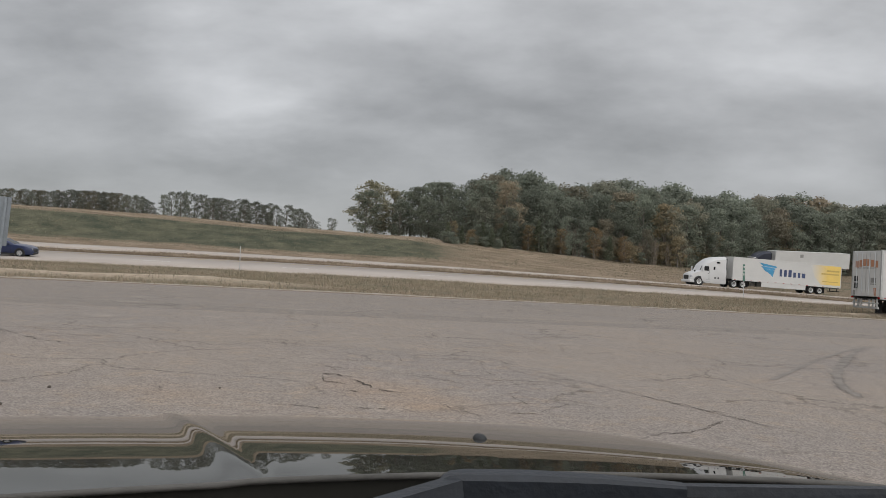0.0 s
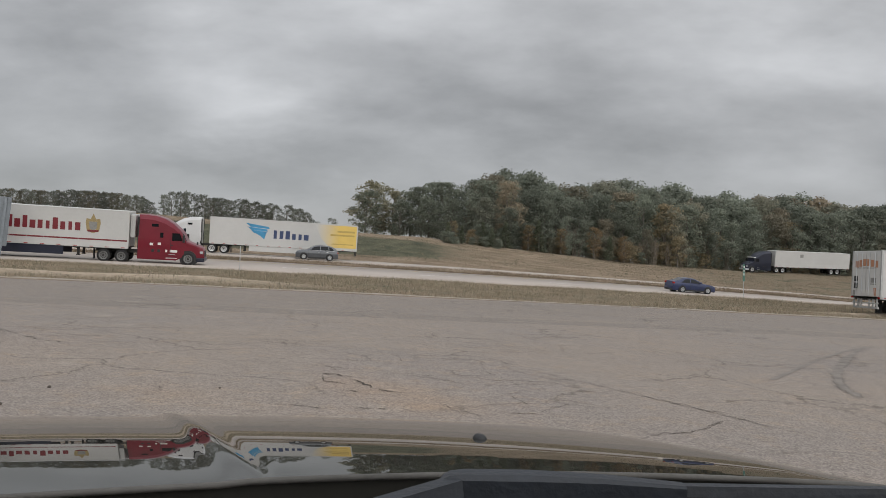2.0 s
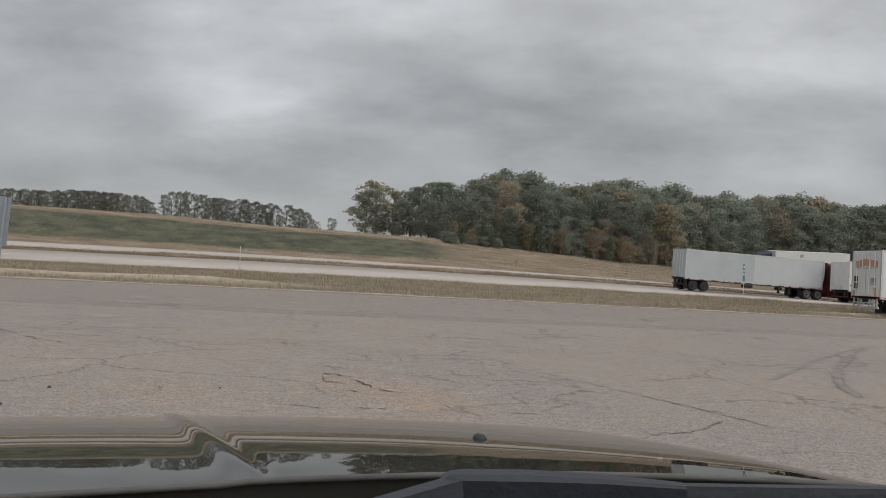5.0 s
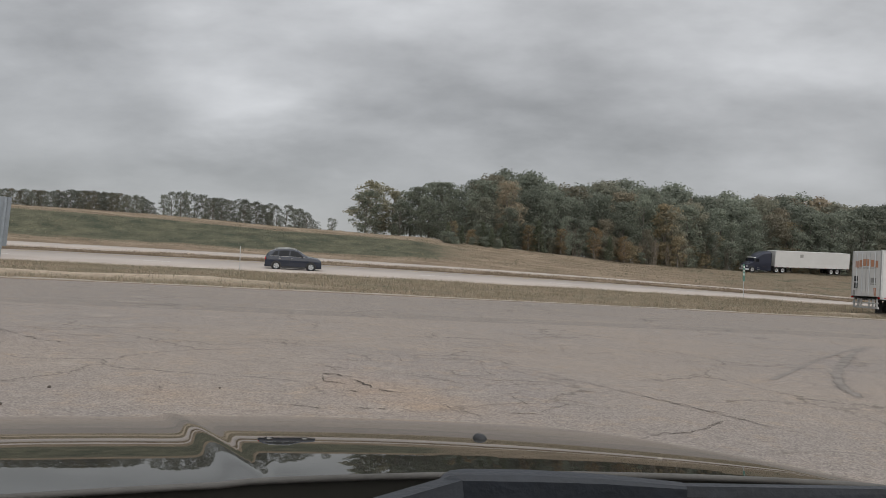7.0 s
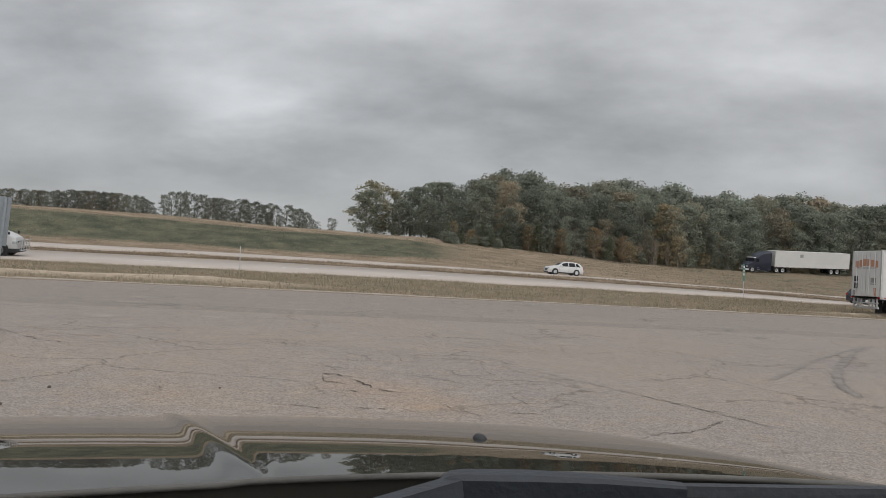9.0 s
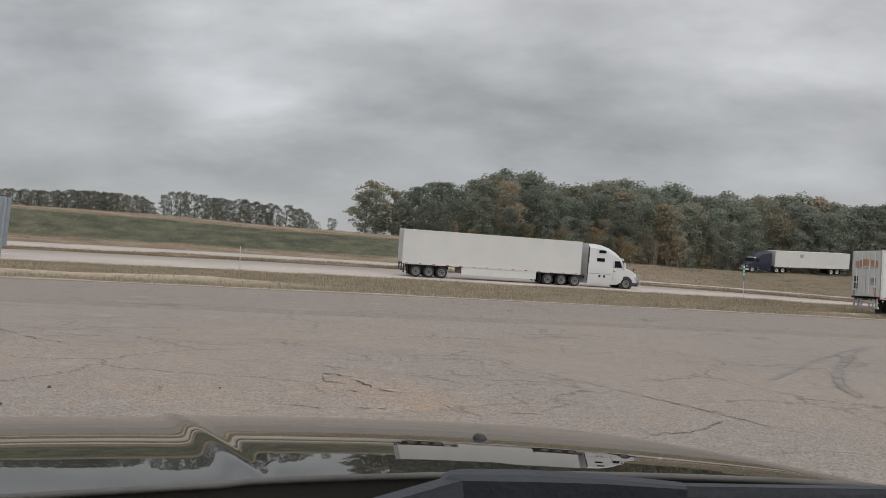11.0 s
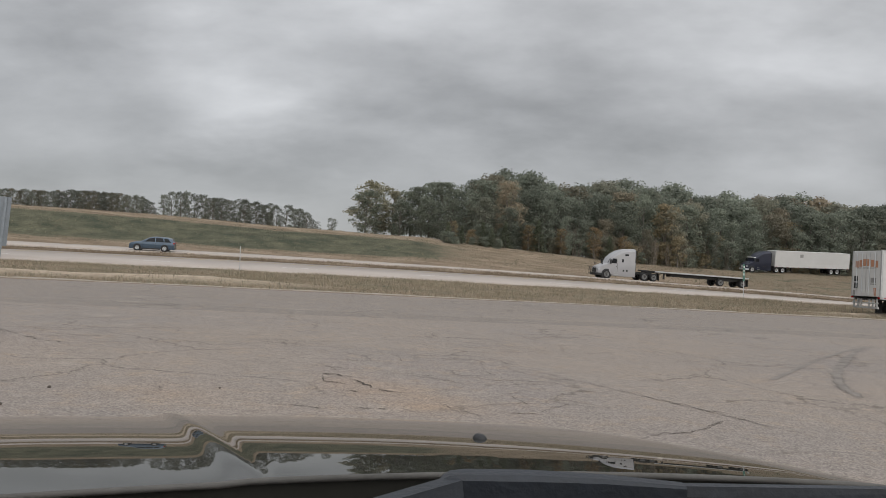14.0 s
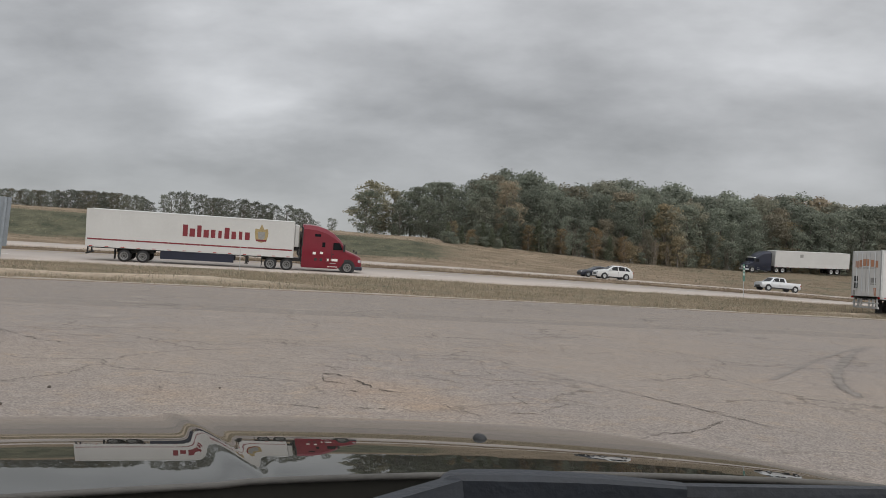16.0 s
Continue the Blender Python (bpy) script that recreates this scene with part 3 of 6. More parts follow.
def skid_mark(rows, width, ragged, seed):
    """Rubber laid down along a smooth arc, ragged at its edges."""
    rng = random.Random(seed)
    t = np.arange(len(rows))
    fine = np.linspace(0, len(rows) - 1, 90)
    cx, cy = np.polyfit(t, [r[0] for r in rows], min(3, len(rows) - 1)), np.polyfit(t, [r[1] for r in rows], min(3, len(rows) - 1))
    bm = bmesh.new()
    prev = None
    for f in fine:
        x, y = np.polyval(cx, f), np.polyval(cy, f)
        dx, dy = np.polyval(np.polyder(cx), f), np.polyval(np.polyder(cy), f)
        n = math.hypot(dx, dy)
        row = []
        for s in (-1, 1):
            w = width * (1 + ragged * rng.uniform(-1, 1)) * min(1.0, 0.3 + 0.8 * f)
            xx, yy = x - s * w * dy / n, y + s * w * dx / n
            row.append(bm.verts.new((xx, yy, float(land(xx, yy - SL * xx) + wave(xx, yy - SL * xx, 2.9, 0.012)) + 0.005)))
        if prev:
            bm.faces.new((prev[0], row[0], row[1], prev[1]))
        prev = row
    return part("skid_mark", bm, "skid", parking_lot)


def crack_line(rows, width, seed, broken=0.0):
    """A jagged crack with ragged edges, as thin filled slivers on the lot; broken: the share of it that has closed."""
    rng = random.Random(seed)
    pts = []
    drift = 0.0
    for (ax, ay), (bx, by) in zip(rows, rows[1:]):
        n = max(2, int(math.hypot(bx - ax, by - ay) / 0.06))
        for i in range(n):
            t = i / n
            drift = 0.8 * drift + rng.uniform(-0.035, 0.035)
            pts.append((ax + (bx - ax) * t + rng.uniform(-0.03, 0.03), ay + (by - ay) * t + drift + rng.uniform(-0.03, 0.03)))
    bm = bmesh.new()
    prev, closed = None, 0
    for i, (x, y) in enumerate(pts):
        w = width * 0.62 * rng.uniform(0.15, 1.4) * min(1, 0.2 + 4 * min(i, len(pts) - 1 - i) / len(pts))
        row = []
        for s in (-1, 1):
            xx, yy = x + 0.3 * s * w, y + s * w
            row.append(bm.verts.new((xx, yy, float(land(xx, yy - SL * xx) + wave(xx, yy - SL * xx, 2.9, 0.012)) + 0.006)))
        closed = closed - 1 if closed > 0 else rng.randint(1, 5) if rng.random() < broken * 0.3 else 0
        if prev and not closed:
            bm.faces.new((prev[0], row[0], row[1], prev[1]))
        prev = row
    bmesh.ops.delete(bm, geom=[v for v in bm.verts if not v.link_faces], context="VERTS")
    return part("crack", bm, "crack", parking_lot)


CRACKS = ((0.02, ((-1.5, 9.45), (-1.42, 9.0), (-1.2, 8.9), (-1.05, 8.75))),
          (0.06, ((-1.48, 9.57), (-1.28, 9.5), (-1.04, 9.34))), (0.05, ((-1.08, 9.12), (-0.94, 8.98), (-0.72, 8.6))),
          (0.03, ((-0.72, 8.6), (-0.5, 8.42), (-0.3, 8.36))), (0.03, ((-1.12, 8.42), (-0.95, 8.46), (-0.8, 8.42))), (0.014, ((-0.1, 8.2), (0.2, 7.6), (0.5, 7.2))),
          (0.014, ((0.56, 13.21), (1.03, 11.64), (1.75, 10.32), (2.73, 8.89), (3.23, 8.1), (3.68, 7.27), (4.09, 6.76))),
          (0.03, ((-6.97, 13.0), (-6.19, 13.06))), (0.014, ((0.59, 7.49), (1.03, 7.77), (1.41, 8.26), (1.78, 8.24))),
          (0.01, ((-2.99, 7.3), (-2.94, 7.82), (-3.09, 8.48))), (0.014, ((1.54, 6.52), (2.16, 7.01), (2.65, 7.33), (3.16, 8.08))),
          (0.022, ((2.72, 8.85), (2.9, 8.58), (3.3, 8.27))), (0.014, ((0.55, 10.79), (0.79, 10.16), (1.07, 9.22))),
          (0.014, ((-4.25, 8.47), (-3.98, 8.31))), (0.04, ((-1.18, 14.73), (-1.02, 14.83))), (0.01, ((-6.45, 14.17), (-7.09, 16.1))),
          (0.014, ((-3.41, 13.15), (-2.22, 13.23), (-0.87, 14.22))), (0.014, ((2.28, 13.54), (4.01, 14.97), (5.18, 14.39))))
skid_mark(SKIDS[0], 0.045, 0.3, 1)
skid_mark(SKIDS[1], 0.08, 0.6, 2)
for n, q in enumerate((20.55, 27.4)):
    xs = np.arange(-16, 22, 3.1) + n
    crack_line([(x, q + SL * x + 0.15 * math.sin(x)) for x in xs], 0.022, 40 + n)
rng_c = random.Random(77)
for n in range(130):
    # a belt of crazing along the lot, thinner elsewhere
    x = rng_c.uniform(-9, 11)
    y = SL * x + (rng_c.gauss(13.2, 0.75) if n < 95 else rng_c.uniform(7.5, 19))
    rows = [(x, y)]
    turn = rng_c.choice((0.22, 0.22, 0.22, -0.6, 0.9, 1.5)) + rng_c.uniform(-0.35, 0.35)
    for k in range(rng_c.randint(2, 6)):
        turn += rng_c.uniform(-0.5, 0.5)
        x, y = x + 0.35 * math.cos(turn), y + 0.35 * math.sin(turn)
        rows.append((x, y))
    crack_line(rows, rng_c.uniform(0.008, 0.020), 60 + n, 0.25)
for n, (w, rows) in enumerate(CRACKS):
    crack_line(rows, w * (1.35 if w < 0.02 else 0.9), n + 3, 0.12 if w < 0.02 else 0.0)


def loose_stone(x, y, r, seed):
    rng = random.Random(seed)
    bm = bmesh.new()
    bmesh.ops.create_icosphere(bm, subdivisions=2, radius=r)
    for v in bm.verts:
        v.co *= rng.uniform(0.75, 1.1)
        v.co.z *= 0.6
    st = tagged(new("stone"), "small dark stone lying on the asphalt", "stone", "loose stones")
    st.location = (x, y, float(land(x, y - SL * x) + wave(x, y - SL * x, 2.9, 0.012)) + 0.35 * r)
    part("stone_body", bm, "crack", st)


for n, (x, y, r) in enumerate(((-3.96, 6.67, 0.03), (-4.0, 7.6, 0.022), (-2.4, 8.1, 0.015))):
    loose_stone(x, y, r, n)


def slab(name, q0, q1, label):
    """A concrete carriageway of cast slabs: a sheet with edges, joints cut across it."""
    xs = steps((-700, -120, 10), (-120, 160, 2.5), (160, 720, 10))
    qs = [q0, q0 + 0.02, (q0 + q1) / 2, q1 - 0.02, q1]

    def h(x, q):
        return land(x, q) + np.where((q <= q0) | (q >= q1), -0.2, 0.035)

    road = tagged(new(name, sheet_mesh(name, xs, qs, h, [M["concrete"]])), label, "road", kind="structure")

    def stripe(qa, w, mat, dash=None):
        bm = bmesh.new()
        x = -110.0
        while x < 150:
            x1 = x + (dash[0] if dash else 5.0)
            c = [bm.verts.new(place(a, b, 0.045)) for a, b in ((x, qa), (x1, qa), (x1, qa + w), (x, qa + w))]
            bm.faces.new(c)
            x = x + (sum(dash) if dash else 5.0)
        part("lane_marking", bm, mat, road)

    return road, stripe


near_road, stripe = slab("road_near", 60.6, 72.8, "pale concrete carriageway running towards the hill")
stripe(63.6, 0.15, "white_mark")
stripe(67.3, 0.15, "white_mark", (3.0, 9.0))
stripe(71.2, 0.15, "yellow_mark")
far_road, stripe = slab("road_far", 83.0, 94.3, "pale concrete carriageway beyond the median")
stripe(84.3, 0.15, "yellow_mark")
stripe(88.1, 0.15, "white_mark", (3.0, 9.0))
stripe(91.9, 0.15, "white_mark")


def kerb_row():
    """Worn kerb stones between the lot and the verge."""
    bm = bmesh.new()
    box(bm, -1.46, 1.46, -0.15, 0.75, -0.12, 0.055, 0.03)
    me = bpy.data.meshes.new("kerb_stone")
    bm.to_mesh(me)
    bm.free()
    me.materials.append(M["kerb"])
    rng = random.Random(5)
    kerb = tagged(new("kerb"), "low worn concrete kerb with grass growing over it", "kerb", kind="structure")
    x = -60.0
    while x < 80:
        p = place(x, 35.7)
        t = (place(x + 1, 35.7) - p).normalized()
        ob = share("kerb_stone", me, kerb, p + Vector((0, 0, rng.uniform(-0.03, 0.0))))
        ob.rotation_euler = (0, -math.asin(t.z), math.atan2(t.y, t.x) + rng.uniform(-0.004, 0.004))
        x += 2.93 / NRM


kerb_row()

# ---- vehicles: built with the front axle over the origin, heading +x ----


def curve_at(rows, x):
    pts = sorted(rows)
    return float(np.interp(x, [p[0] for p in pts], [p[1] for p in pts]))


def car(name, label, cat, paint, hw, wb, r, top, belt, cabin, windows, screen, rear_glass, zb=0.22, spokes=5, bed=None, trim="black_plastic", chrome=False, rails=False):
    """A road car skinned over cross-sections. cabin: x range in which glass stands on the belt line."""
    root = tagged(new(name), label, cat)
    x0, x1 = min(p[0] for p in top), max(p[0] for p in top)

    def dims(x):
        zt = curve_at(top, x)
        u = (x - x0) / (x1 - x0)
        w = hw * (1 - 0.16 * max(0, (u - 0.86) / 0.14) ** 2 - 0.10 * max(0, (0.1 - u) / 0.1) ** 2)
        b = min(belt, zt)
        c = max(0.0, min(1.0, (zt - b) / 0.5))
        return zt, w, b, c

    def section(x):
        zt, w, b, c = dims(x)
        y5 = w * (0.90 - 0.16 * c)
        return [(0.0, zb + 0.02), (w * 0.86, zb + 0.02), (w * 0.97, zb + 0.14), (w, (zb + b) / 2 + 0.05), (w * 0.985, b - 0.08), (w * 0.955, b - 0.02),
                (y5 if c else w * 0.90, zt - 0.045 - 0.02 * c), (y5 * 0.86, zt - 0.008), (0.0, zt)]

    def side_y(x, z):
        zt, w, b, c = dims(x)
        y5, z5 = w * (0.90 - 0.16 * c), zt - 0.065
        t = (z - b + 0.02) / max(0.05, z5 - b + 0.02)
        return w * 0.955 + (y5 - w * 0.955) * t

    bm = bmesh.new()
    xs = sorted({p[0] for p in top} | set(np.linspace(x0, x1, 26).round(3).tolist()))
    loft(bm, xs, section)
    bmesh.ops.remove_doubles(bm, verts=bm.verts, dist=1e-4)
    body = part("body", bm, paint, root, smooth=False)
    for f in body.data.polygons:
        f.use_smooth = True
    body.data.set_sharp_from_angle(angle=radians(35))
    for s in (-1, 1):
        for (la, ta, tb, lb) in windows:
            bm = bmesh.new()
            pts = []
            for x, low in ((la, True), (ta, False), ((ta + tb) / 2, False), (tb, False), (lb, True)):
                z = belt + 0.03 if low else curve_at(top, x) - 0.12
                pts.append((x, s * (side_y(x, z) + 0.004), z))
            panel(bm, pts if s > 0 else list(reversed(pts)), 0.008)
            part("side_window", bm, "glass", body)
        for ax in (0.0, -wb):
            bm = bmesh.new()
            rod(bm, (ax, s * (hw - 0.20), r + 0.01), (ax, s * (hw + 0.003), r + 0.01), r * 1.17, n=24)
            part("wheel_arch", bm, "black_plastic", body)
            wheel(root, ax, s * (hw - 0.075), r, 0.22, "alloy", spokes)
        bm = bmesh.new()
        xs_t = np.linspace(windows[0][0] + 0.05, windows[-1][3] - 0.03, 9)
        for a, b in zip(xs_t, xs_t[1:]):
            rod(bm, (a, s * (side_y(a, belt) + 0.006), belt + 0.012), (b, s * (side_y(b, belt) + 0.006), belt + 0.012), 0.014, n=5)
        part("belt_trim", bm, "alloy" if chrome else trim, body)
        if rails:
            bm = bmesh.new()
            xs_t = np.linspace(windows[0][1] - 0.15, windows[-1][2], 8)
            for a, b in zip(xs_t, xs_t[1:]):
                rod(bm, (a, s * hw * 0.70, curve_at(top, a) + 0.045), (b, s * hw * 0.70, curve_at(top, b) + 0.045), 0.018, n=6)
            for a in (xs_t[0], xs_t[-1]):
                rod(bm, (a, s * hw * 0.70, curve_at(top, a) - 0.03), (a, s * hw * 0.70, curve_at(top, a) + 0.05), 0.018, n=6)
            part("roof_rail", bm, "alloy", root)
        for xd in [w_[3] - 0.03 for w_ in windows[:-1]] + [windows[0][0] + 0.12]:
            bm = bmesh.new()
            box(bm, xd - 0.006, xd + 0.006, s * (hw * 0.985), s * (hw + 0.002), zb + 0.22, belt - 0.08)
            part("door_seam", bm, "black_plastic", body)
        for w_ in windows[:2]:
            xd = w_[3] + 0.14
            boxes("door_handle", "alloy" if chrome else paint, body, [(xd - 0.09, xd + 0.09, s * (hw - 0.01), s * (hw + 0.022), belt - 0.17, belt - 0.135)], 0.008)
        bm = bmesh.new()
        xm = windows[0][0]
        box(bm, xm - 0.22, xm - 0.05, s * (hw + 0.02), s * (hw + 0.2), belt + 0.02, belt + 0.16, 0.03)
        part("mirror", bm, paint, root)
        w_f, z_f = hw * 0.80, curve_at(top, x1 - 0.12)
        boxes("headlight", "lamp", body, [(x1 - 0.30, x1 - 0.03, s * w_f * 0.60, s * w_f * 1.02, z_f - 0.17, z_f - 0.03)], 0.03, "clear headlight")
        z_r = curve_at(top, x0 + 0.18)
        boxes("tail_light", "tail", body, [(x0 - 0.01, x0 + 0.16, s * hw * 0.66, s * hw * 0.93, min(z_r, 1.05) - 0.22, min(z_r, 1.05) - 0.05)], 0.02, "red tail light")
        boxes("sill", trim, body, [(-wb + r * 1.25, -r * 1.25, s * (hw - 0.08), s * (hw + 0.005), zb - 0.02, zb + 0.12)], 0.02)
    for nm, (xa, xb) in (("windscreen", screen), ("rear_window", rear_glass)):
        bm = bmesh.new()
        pts = []
        for x, k in ((xa, 0.80), (xb, 0.82)):
            zt, w, b, c = dims(x)
            y = w * (0.90 - 0.16 * c) * k
            pts.append((x, y, zt))
        (ax_, ay_, az_), (bx_, by_, bz_) = pts
        poly = [(ax_, -ay_, az_), (ax_, ay_, az_), (bx_, by_, bz_), (bx_, -by_, bz_)]
        v = (Vector(poly[1]) - Vector(poly[0])).cross(Vector(poly[2]) - Vector(poly[1]))
        panel(bm, poly if v.z > 0 else list(reversed(poly)), 0.016)
        part(nm, bm, "glass", body)
    zn = curve_at(top, x1)
    boxes("grille", "black_plastic", body, [(x1 - 0.1, x1 + 0.012, -hw * 0.5, hw * 0.5, zn - 0.12, zn + 0.10)], 0.02)
    boxes("bumper", trim, body, [(x1 - 0.12, x1 + 0.02, -hw * 0.72, hw * 0.72, zb, zb + 0.15)], 0.03)
    boxes("bumper", trim, body, [(x0 - 0.02, x0 + 0.12, -hw * 0.8, hw * 0.8, zb + 0.02, zb + 0.2)], 0.03)
    if bed:
        boxes("cargo_bed", "black_plastic", root, [(bed[0], bed[1], -hw * 0.78, hw * 0.78, belt - 0.3, belt + 0.012)], 0.0, "dark open cargo bed liner")
        boxes("tailgate", paint, root, [(x0 - 0.015, x0 + 0.03, -hw * 0.8, hw * 0.8, belt - 0.48, belt + 0.015)], 0.01)
    return root


SUV_TOP = ((0.88, 0.60), (0.82, 0.86), (0.55, 1.00), (-0.30, 1.13), (-1.10, 1.58), (-1.60, 1.68), (-2.40, 1.67), (-2.95, 1.60), (-3.42, 1.43), (-3.70, 1.12), (-3.78, 0.92), (-3.80, 0.6))


def suv(label, paint, wb=2.85, stretch=1.0, trim="black_plastic", tall=1.0, chrome=False, rails=False):
    top = tuple((x * (stretch if x < 0 else 1), z * tall) for x, z in SUV_TOP)
    k = stretch
    return car("suv", label, "suv", paint, 0.93, wb, 0.36, top, 1.08 * tall, None,
               [(-0.62 * k, -1.12 * k, -1.72 * k, -1.76 * k), (-1.84 * k, -1.82 * k, -2.62 * k, -2.72 * k), (-2.80 * k, -2.72 * k, -3.02 * k, -3.32 * k)],
               (-0.36 * k, -1.06 * k), (-3.44 * k, -3.68 * k), trim=trim, chrome=chrome, rails=rails)


def sedan(label, paint, wb=2.65):
    top = ((0.88, 0.50), (0.82, 0.70), (0.40, 0.86), (-0.40, 0.96), (-1.25, 1.37), (-1.75, 1.44), (-2.35, 1.39), (-3.15, 1.10), (-3.50, 1.04), (-3.60, 0.6))
    return car("sedan", label, "car", paint, 0.90, wb, 0.32, top, 0.94, None,
               [(-0.75, -1.30, -1.75, -1.80), (-1.88, -1.85, -2.35, -2.75)], (-0.45, -1.2), (-2.42, -3.08), zb=0.18)


def wagon(label, paint):
    top = ((0.86, 0.52), (0.80, 0.76), (0.42, 0.92), (-0.36, 1.03), (-1.18, 1.46), (-1.7, 1.55), (-2.9, 1.51), (-3.45, 1.36), (-3.65, 1.0), (-3.72, 0.6))
    return car("station_wagon", label, "car", paint, 0.90, 2.75, 0.34, top, 0.99, None,
               [(-0.66, -1.2, -1.72, -1.78), (-1.86, -1.84, -2.55, -2.64), (-2.72, -2.66, -3.1, -3.38)], (-0.42, -1.13), (-3.45, -3.62), zb=0.2)


def pickup(label, paint, wb=3.75):
    top = ((0.98, 0.62), (0.95, 1.04), (0.5, 1.16), (-0.28, 1.22), (-0.92, 1.78), (-1.35, 1.88), (-2.45, 1.86), (-2.66, 1.78), (-2.78, 1.27), (-2.8, 1.25), (-4.98, 1.25), (-5.0, 0.65))
    return car("pickup_truck", label, "pickup", paint, 0.99, wb, 0.40, top, 1.25, None,
               [(-0.6, -1.02, -1.62, -1.66), (-1.74, -1.72, -2.40, -2.50)], (-0.34, -0.88), (-2.67, -2.76), zb=0.36, spokes=6, bed=(-4.92, -2.9))


AERO = ((1.20, 0.62), (1.20, 1.18), (1.08, 1.46), (0.5, 1.72), (-0.16, 1.95), (-0.50, 2.60), (-0.72, 2.84), (-1.2, 3.28), (-1.85, 3.66), (-2.6, 3.88), (-3.3, 3.94), (-3.85, 3.94))
VN = ((1.24, 0.62), (1.24, 1.2), (1.08, 1.52), (0.5, 1.80), (-0.15, 2.02), (-0.48, 2.74), (-0.62, 2.90), (-1.1, 3.30), (-1.8, 3.68), (-2.6, 3.92), (-3.3, 3.98), (-3.85, 4.0))


def tractor(root, paint, top=AERO, drives=(-5.05, -6.37), rim="alloy", lower=None, sleeper_windows=((-1.95, -2.2, 2.15, 2.55), (-2.35, -2.85, 3.0, 3.22)),
            bull_bar=False, marks=None, visor=False, chrome=False, bumper=None, mirror="black_plastic"):
    """A long-nosed road tractor with a high-roofed sleeper, drawn over cross-sections, on its frame and wheels."""
    def dims(x):
        zt = curve_at(top, x)
        w = float(np.interp(x, (-3.85, -1.6, -0.9, -0.2, 0.5, 1.0, 1.2), (1.24, 1.24, 1.18, 1.12, 1.06, 0.98, 0.78)))
        return zt, w

    def section(x):
        zt, w = dims(x)
        zb = float(np.interp(x, (-3.85, -0.9, -0.6, 1.2), (0.36, 0.36, 0.55, 0.36)))
        tall = max(0, min(1, (zt - 1.85) / 1.6))
        sh = zt - 0.10 - 0.22 * tall
        return [(0.0, zb), (w * 0.96, zb), (w, zb + 0.08), (w, (zb + sh) / 2), (w * (1 - 0.04 * tall), sh - 0.05), (w * (0.96 - 0.05 * tall), sh),
                (w * (0.86 - 0.10 * tall), zt - 0.05), (w * 0.66, zt - 0.012), (0.0, zt)]

    bm = bmesh.new()
    xs = sorted({p[0] for p in top} | set(np.linspace(-3.85, 1.2, 34).round(3).tolist()))
    loft(bm, xs, section)
    bmesh.ops.remove_doubles(bm, verts=bm.verts, dist=1e-4)
    cab = part("cab", bm, paint, root, smooth=True)
    cab.data.set_sharp_from_angle(angle=radians(38))
    zt, w = dims(-0.6)
    bm = bmesh.new()
    poly = []
    for x, k in ((-0.19, 0.86), (-0.49, 0.80)):
        zt, w = dims(x)
        poly.append((x, w * k, zt - 0.02))
    (ax_, ay_, az_), (bx_, by_, bz_) = poly
    panel(bm, [(ax_, -ay_, az_), (ax_, ay_, az_), (bx_, by_, bz_), (bx_, -by_, bz_)], 0.035)
    part("windscreen", bm, "glass", cab)
    if visor:
        boxes("sun_visor", "white_paint", cab, [(-0.72, -0.28, -1.0, 1.0, 2.60, 2.82)], 0.03, "white sun visor")
    for s in (-1, 1):
        def plate(nm, pts, mat, t=0.01):
            b2 = bmesh.new()
            q = [(x, s * (dims(x)[1] + 0.004), z) for x, z in pts]
            panel(b2, q if s < 0 else list(reversed(q)), t)
            return part(nm, b2, mat, cab)
        plate("side_window", ((-0.48, 1.98), (-1.28, 1.94), (-1.28, 2.56), (-0.72, 2.56)), "glass")
        plate("door_seam", ((-1.36, 0.75), (-1.385, 0.75), (-1.385, 2.5), (-1.36, 2.5)), "black_plastic", 0.004)
        plate("door_handle", ((-1.18, 1.55), (-1.32, 1.55), (-1.32, 1.62), (-1.18, 1.62)), "black_plastic", 0.02)
        for xa, xb, za, zb in sleeper_windows:
            plate("sleeper_window", ((xa, za), (xb, za), (xb, zb), (xa, zb)), "glass")
        if lower:
            plate("side_fairing", ((-0.78, 0.38), (-3.82, 0.38), (-3.82, 0.92), (-0.78, 0.92)), lower, 0.012)
        for k in range(2):
            plate("step", ((-1.0, 0.52 + 0.28 * k), (-1.5, 0.52 + 0.28 * k), (-1.5, 0.58 + 0.28 * k), (-1.0, 0.58 + 0.28 * k)), "steel", 0.03)
        for k in range(2):
            plate("filler_cap", ((-2.15 - 0.45 * k, 0.98), (-2.35 - 0.45 * k, 0.98), (-2.35 - 0.45 * k, 1.2), (-2.15 - 0.45 * k, 1.2)), "black_plastic", 0.01)
        bm = bmesh.new()
        rod(bm, (0, s * 0.75, 0.55), (0, s * 1.13, 0.55), 0.66, n=26)
        part("wheel_arch", bm, "black_plastic", cab)
        wheel(root, 0, s * 1.02, 0.52, 0.3, rim, 10)
        boxes("headlight", "lamp", cab, [(0.78, 1.14, s * 0.72, s * 1.0, 0.98, 1.2)], 0.05, "clear headlight")
        boxes("mirror", mirror, root, [(-0.45, -0.28, s * 1.3, s * 1.5, 1.85, 2.45)], 0.04)
        boxes("mirror", "black_plastic", root, [(0.62, 0.74, s * 1.02, s * 1.2, 1.72, 1.95)], 0.03)
        boxes("roof_edge", "black_plastic", cab, [(-3.9, -3.8, s * 1.1, s * 1.235, 0.6, 3.72)], 0.02)
        for x in drives:
            wheel(root, x, s * 0.98, 0.51, 0.56, rim, 10)
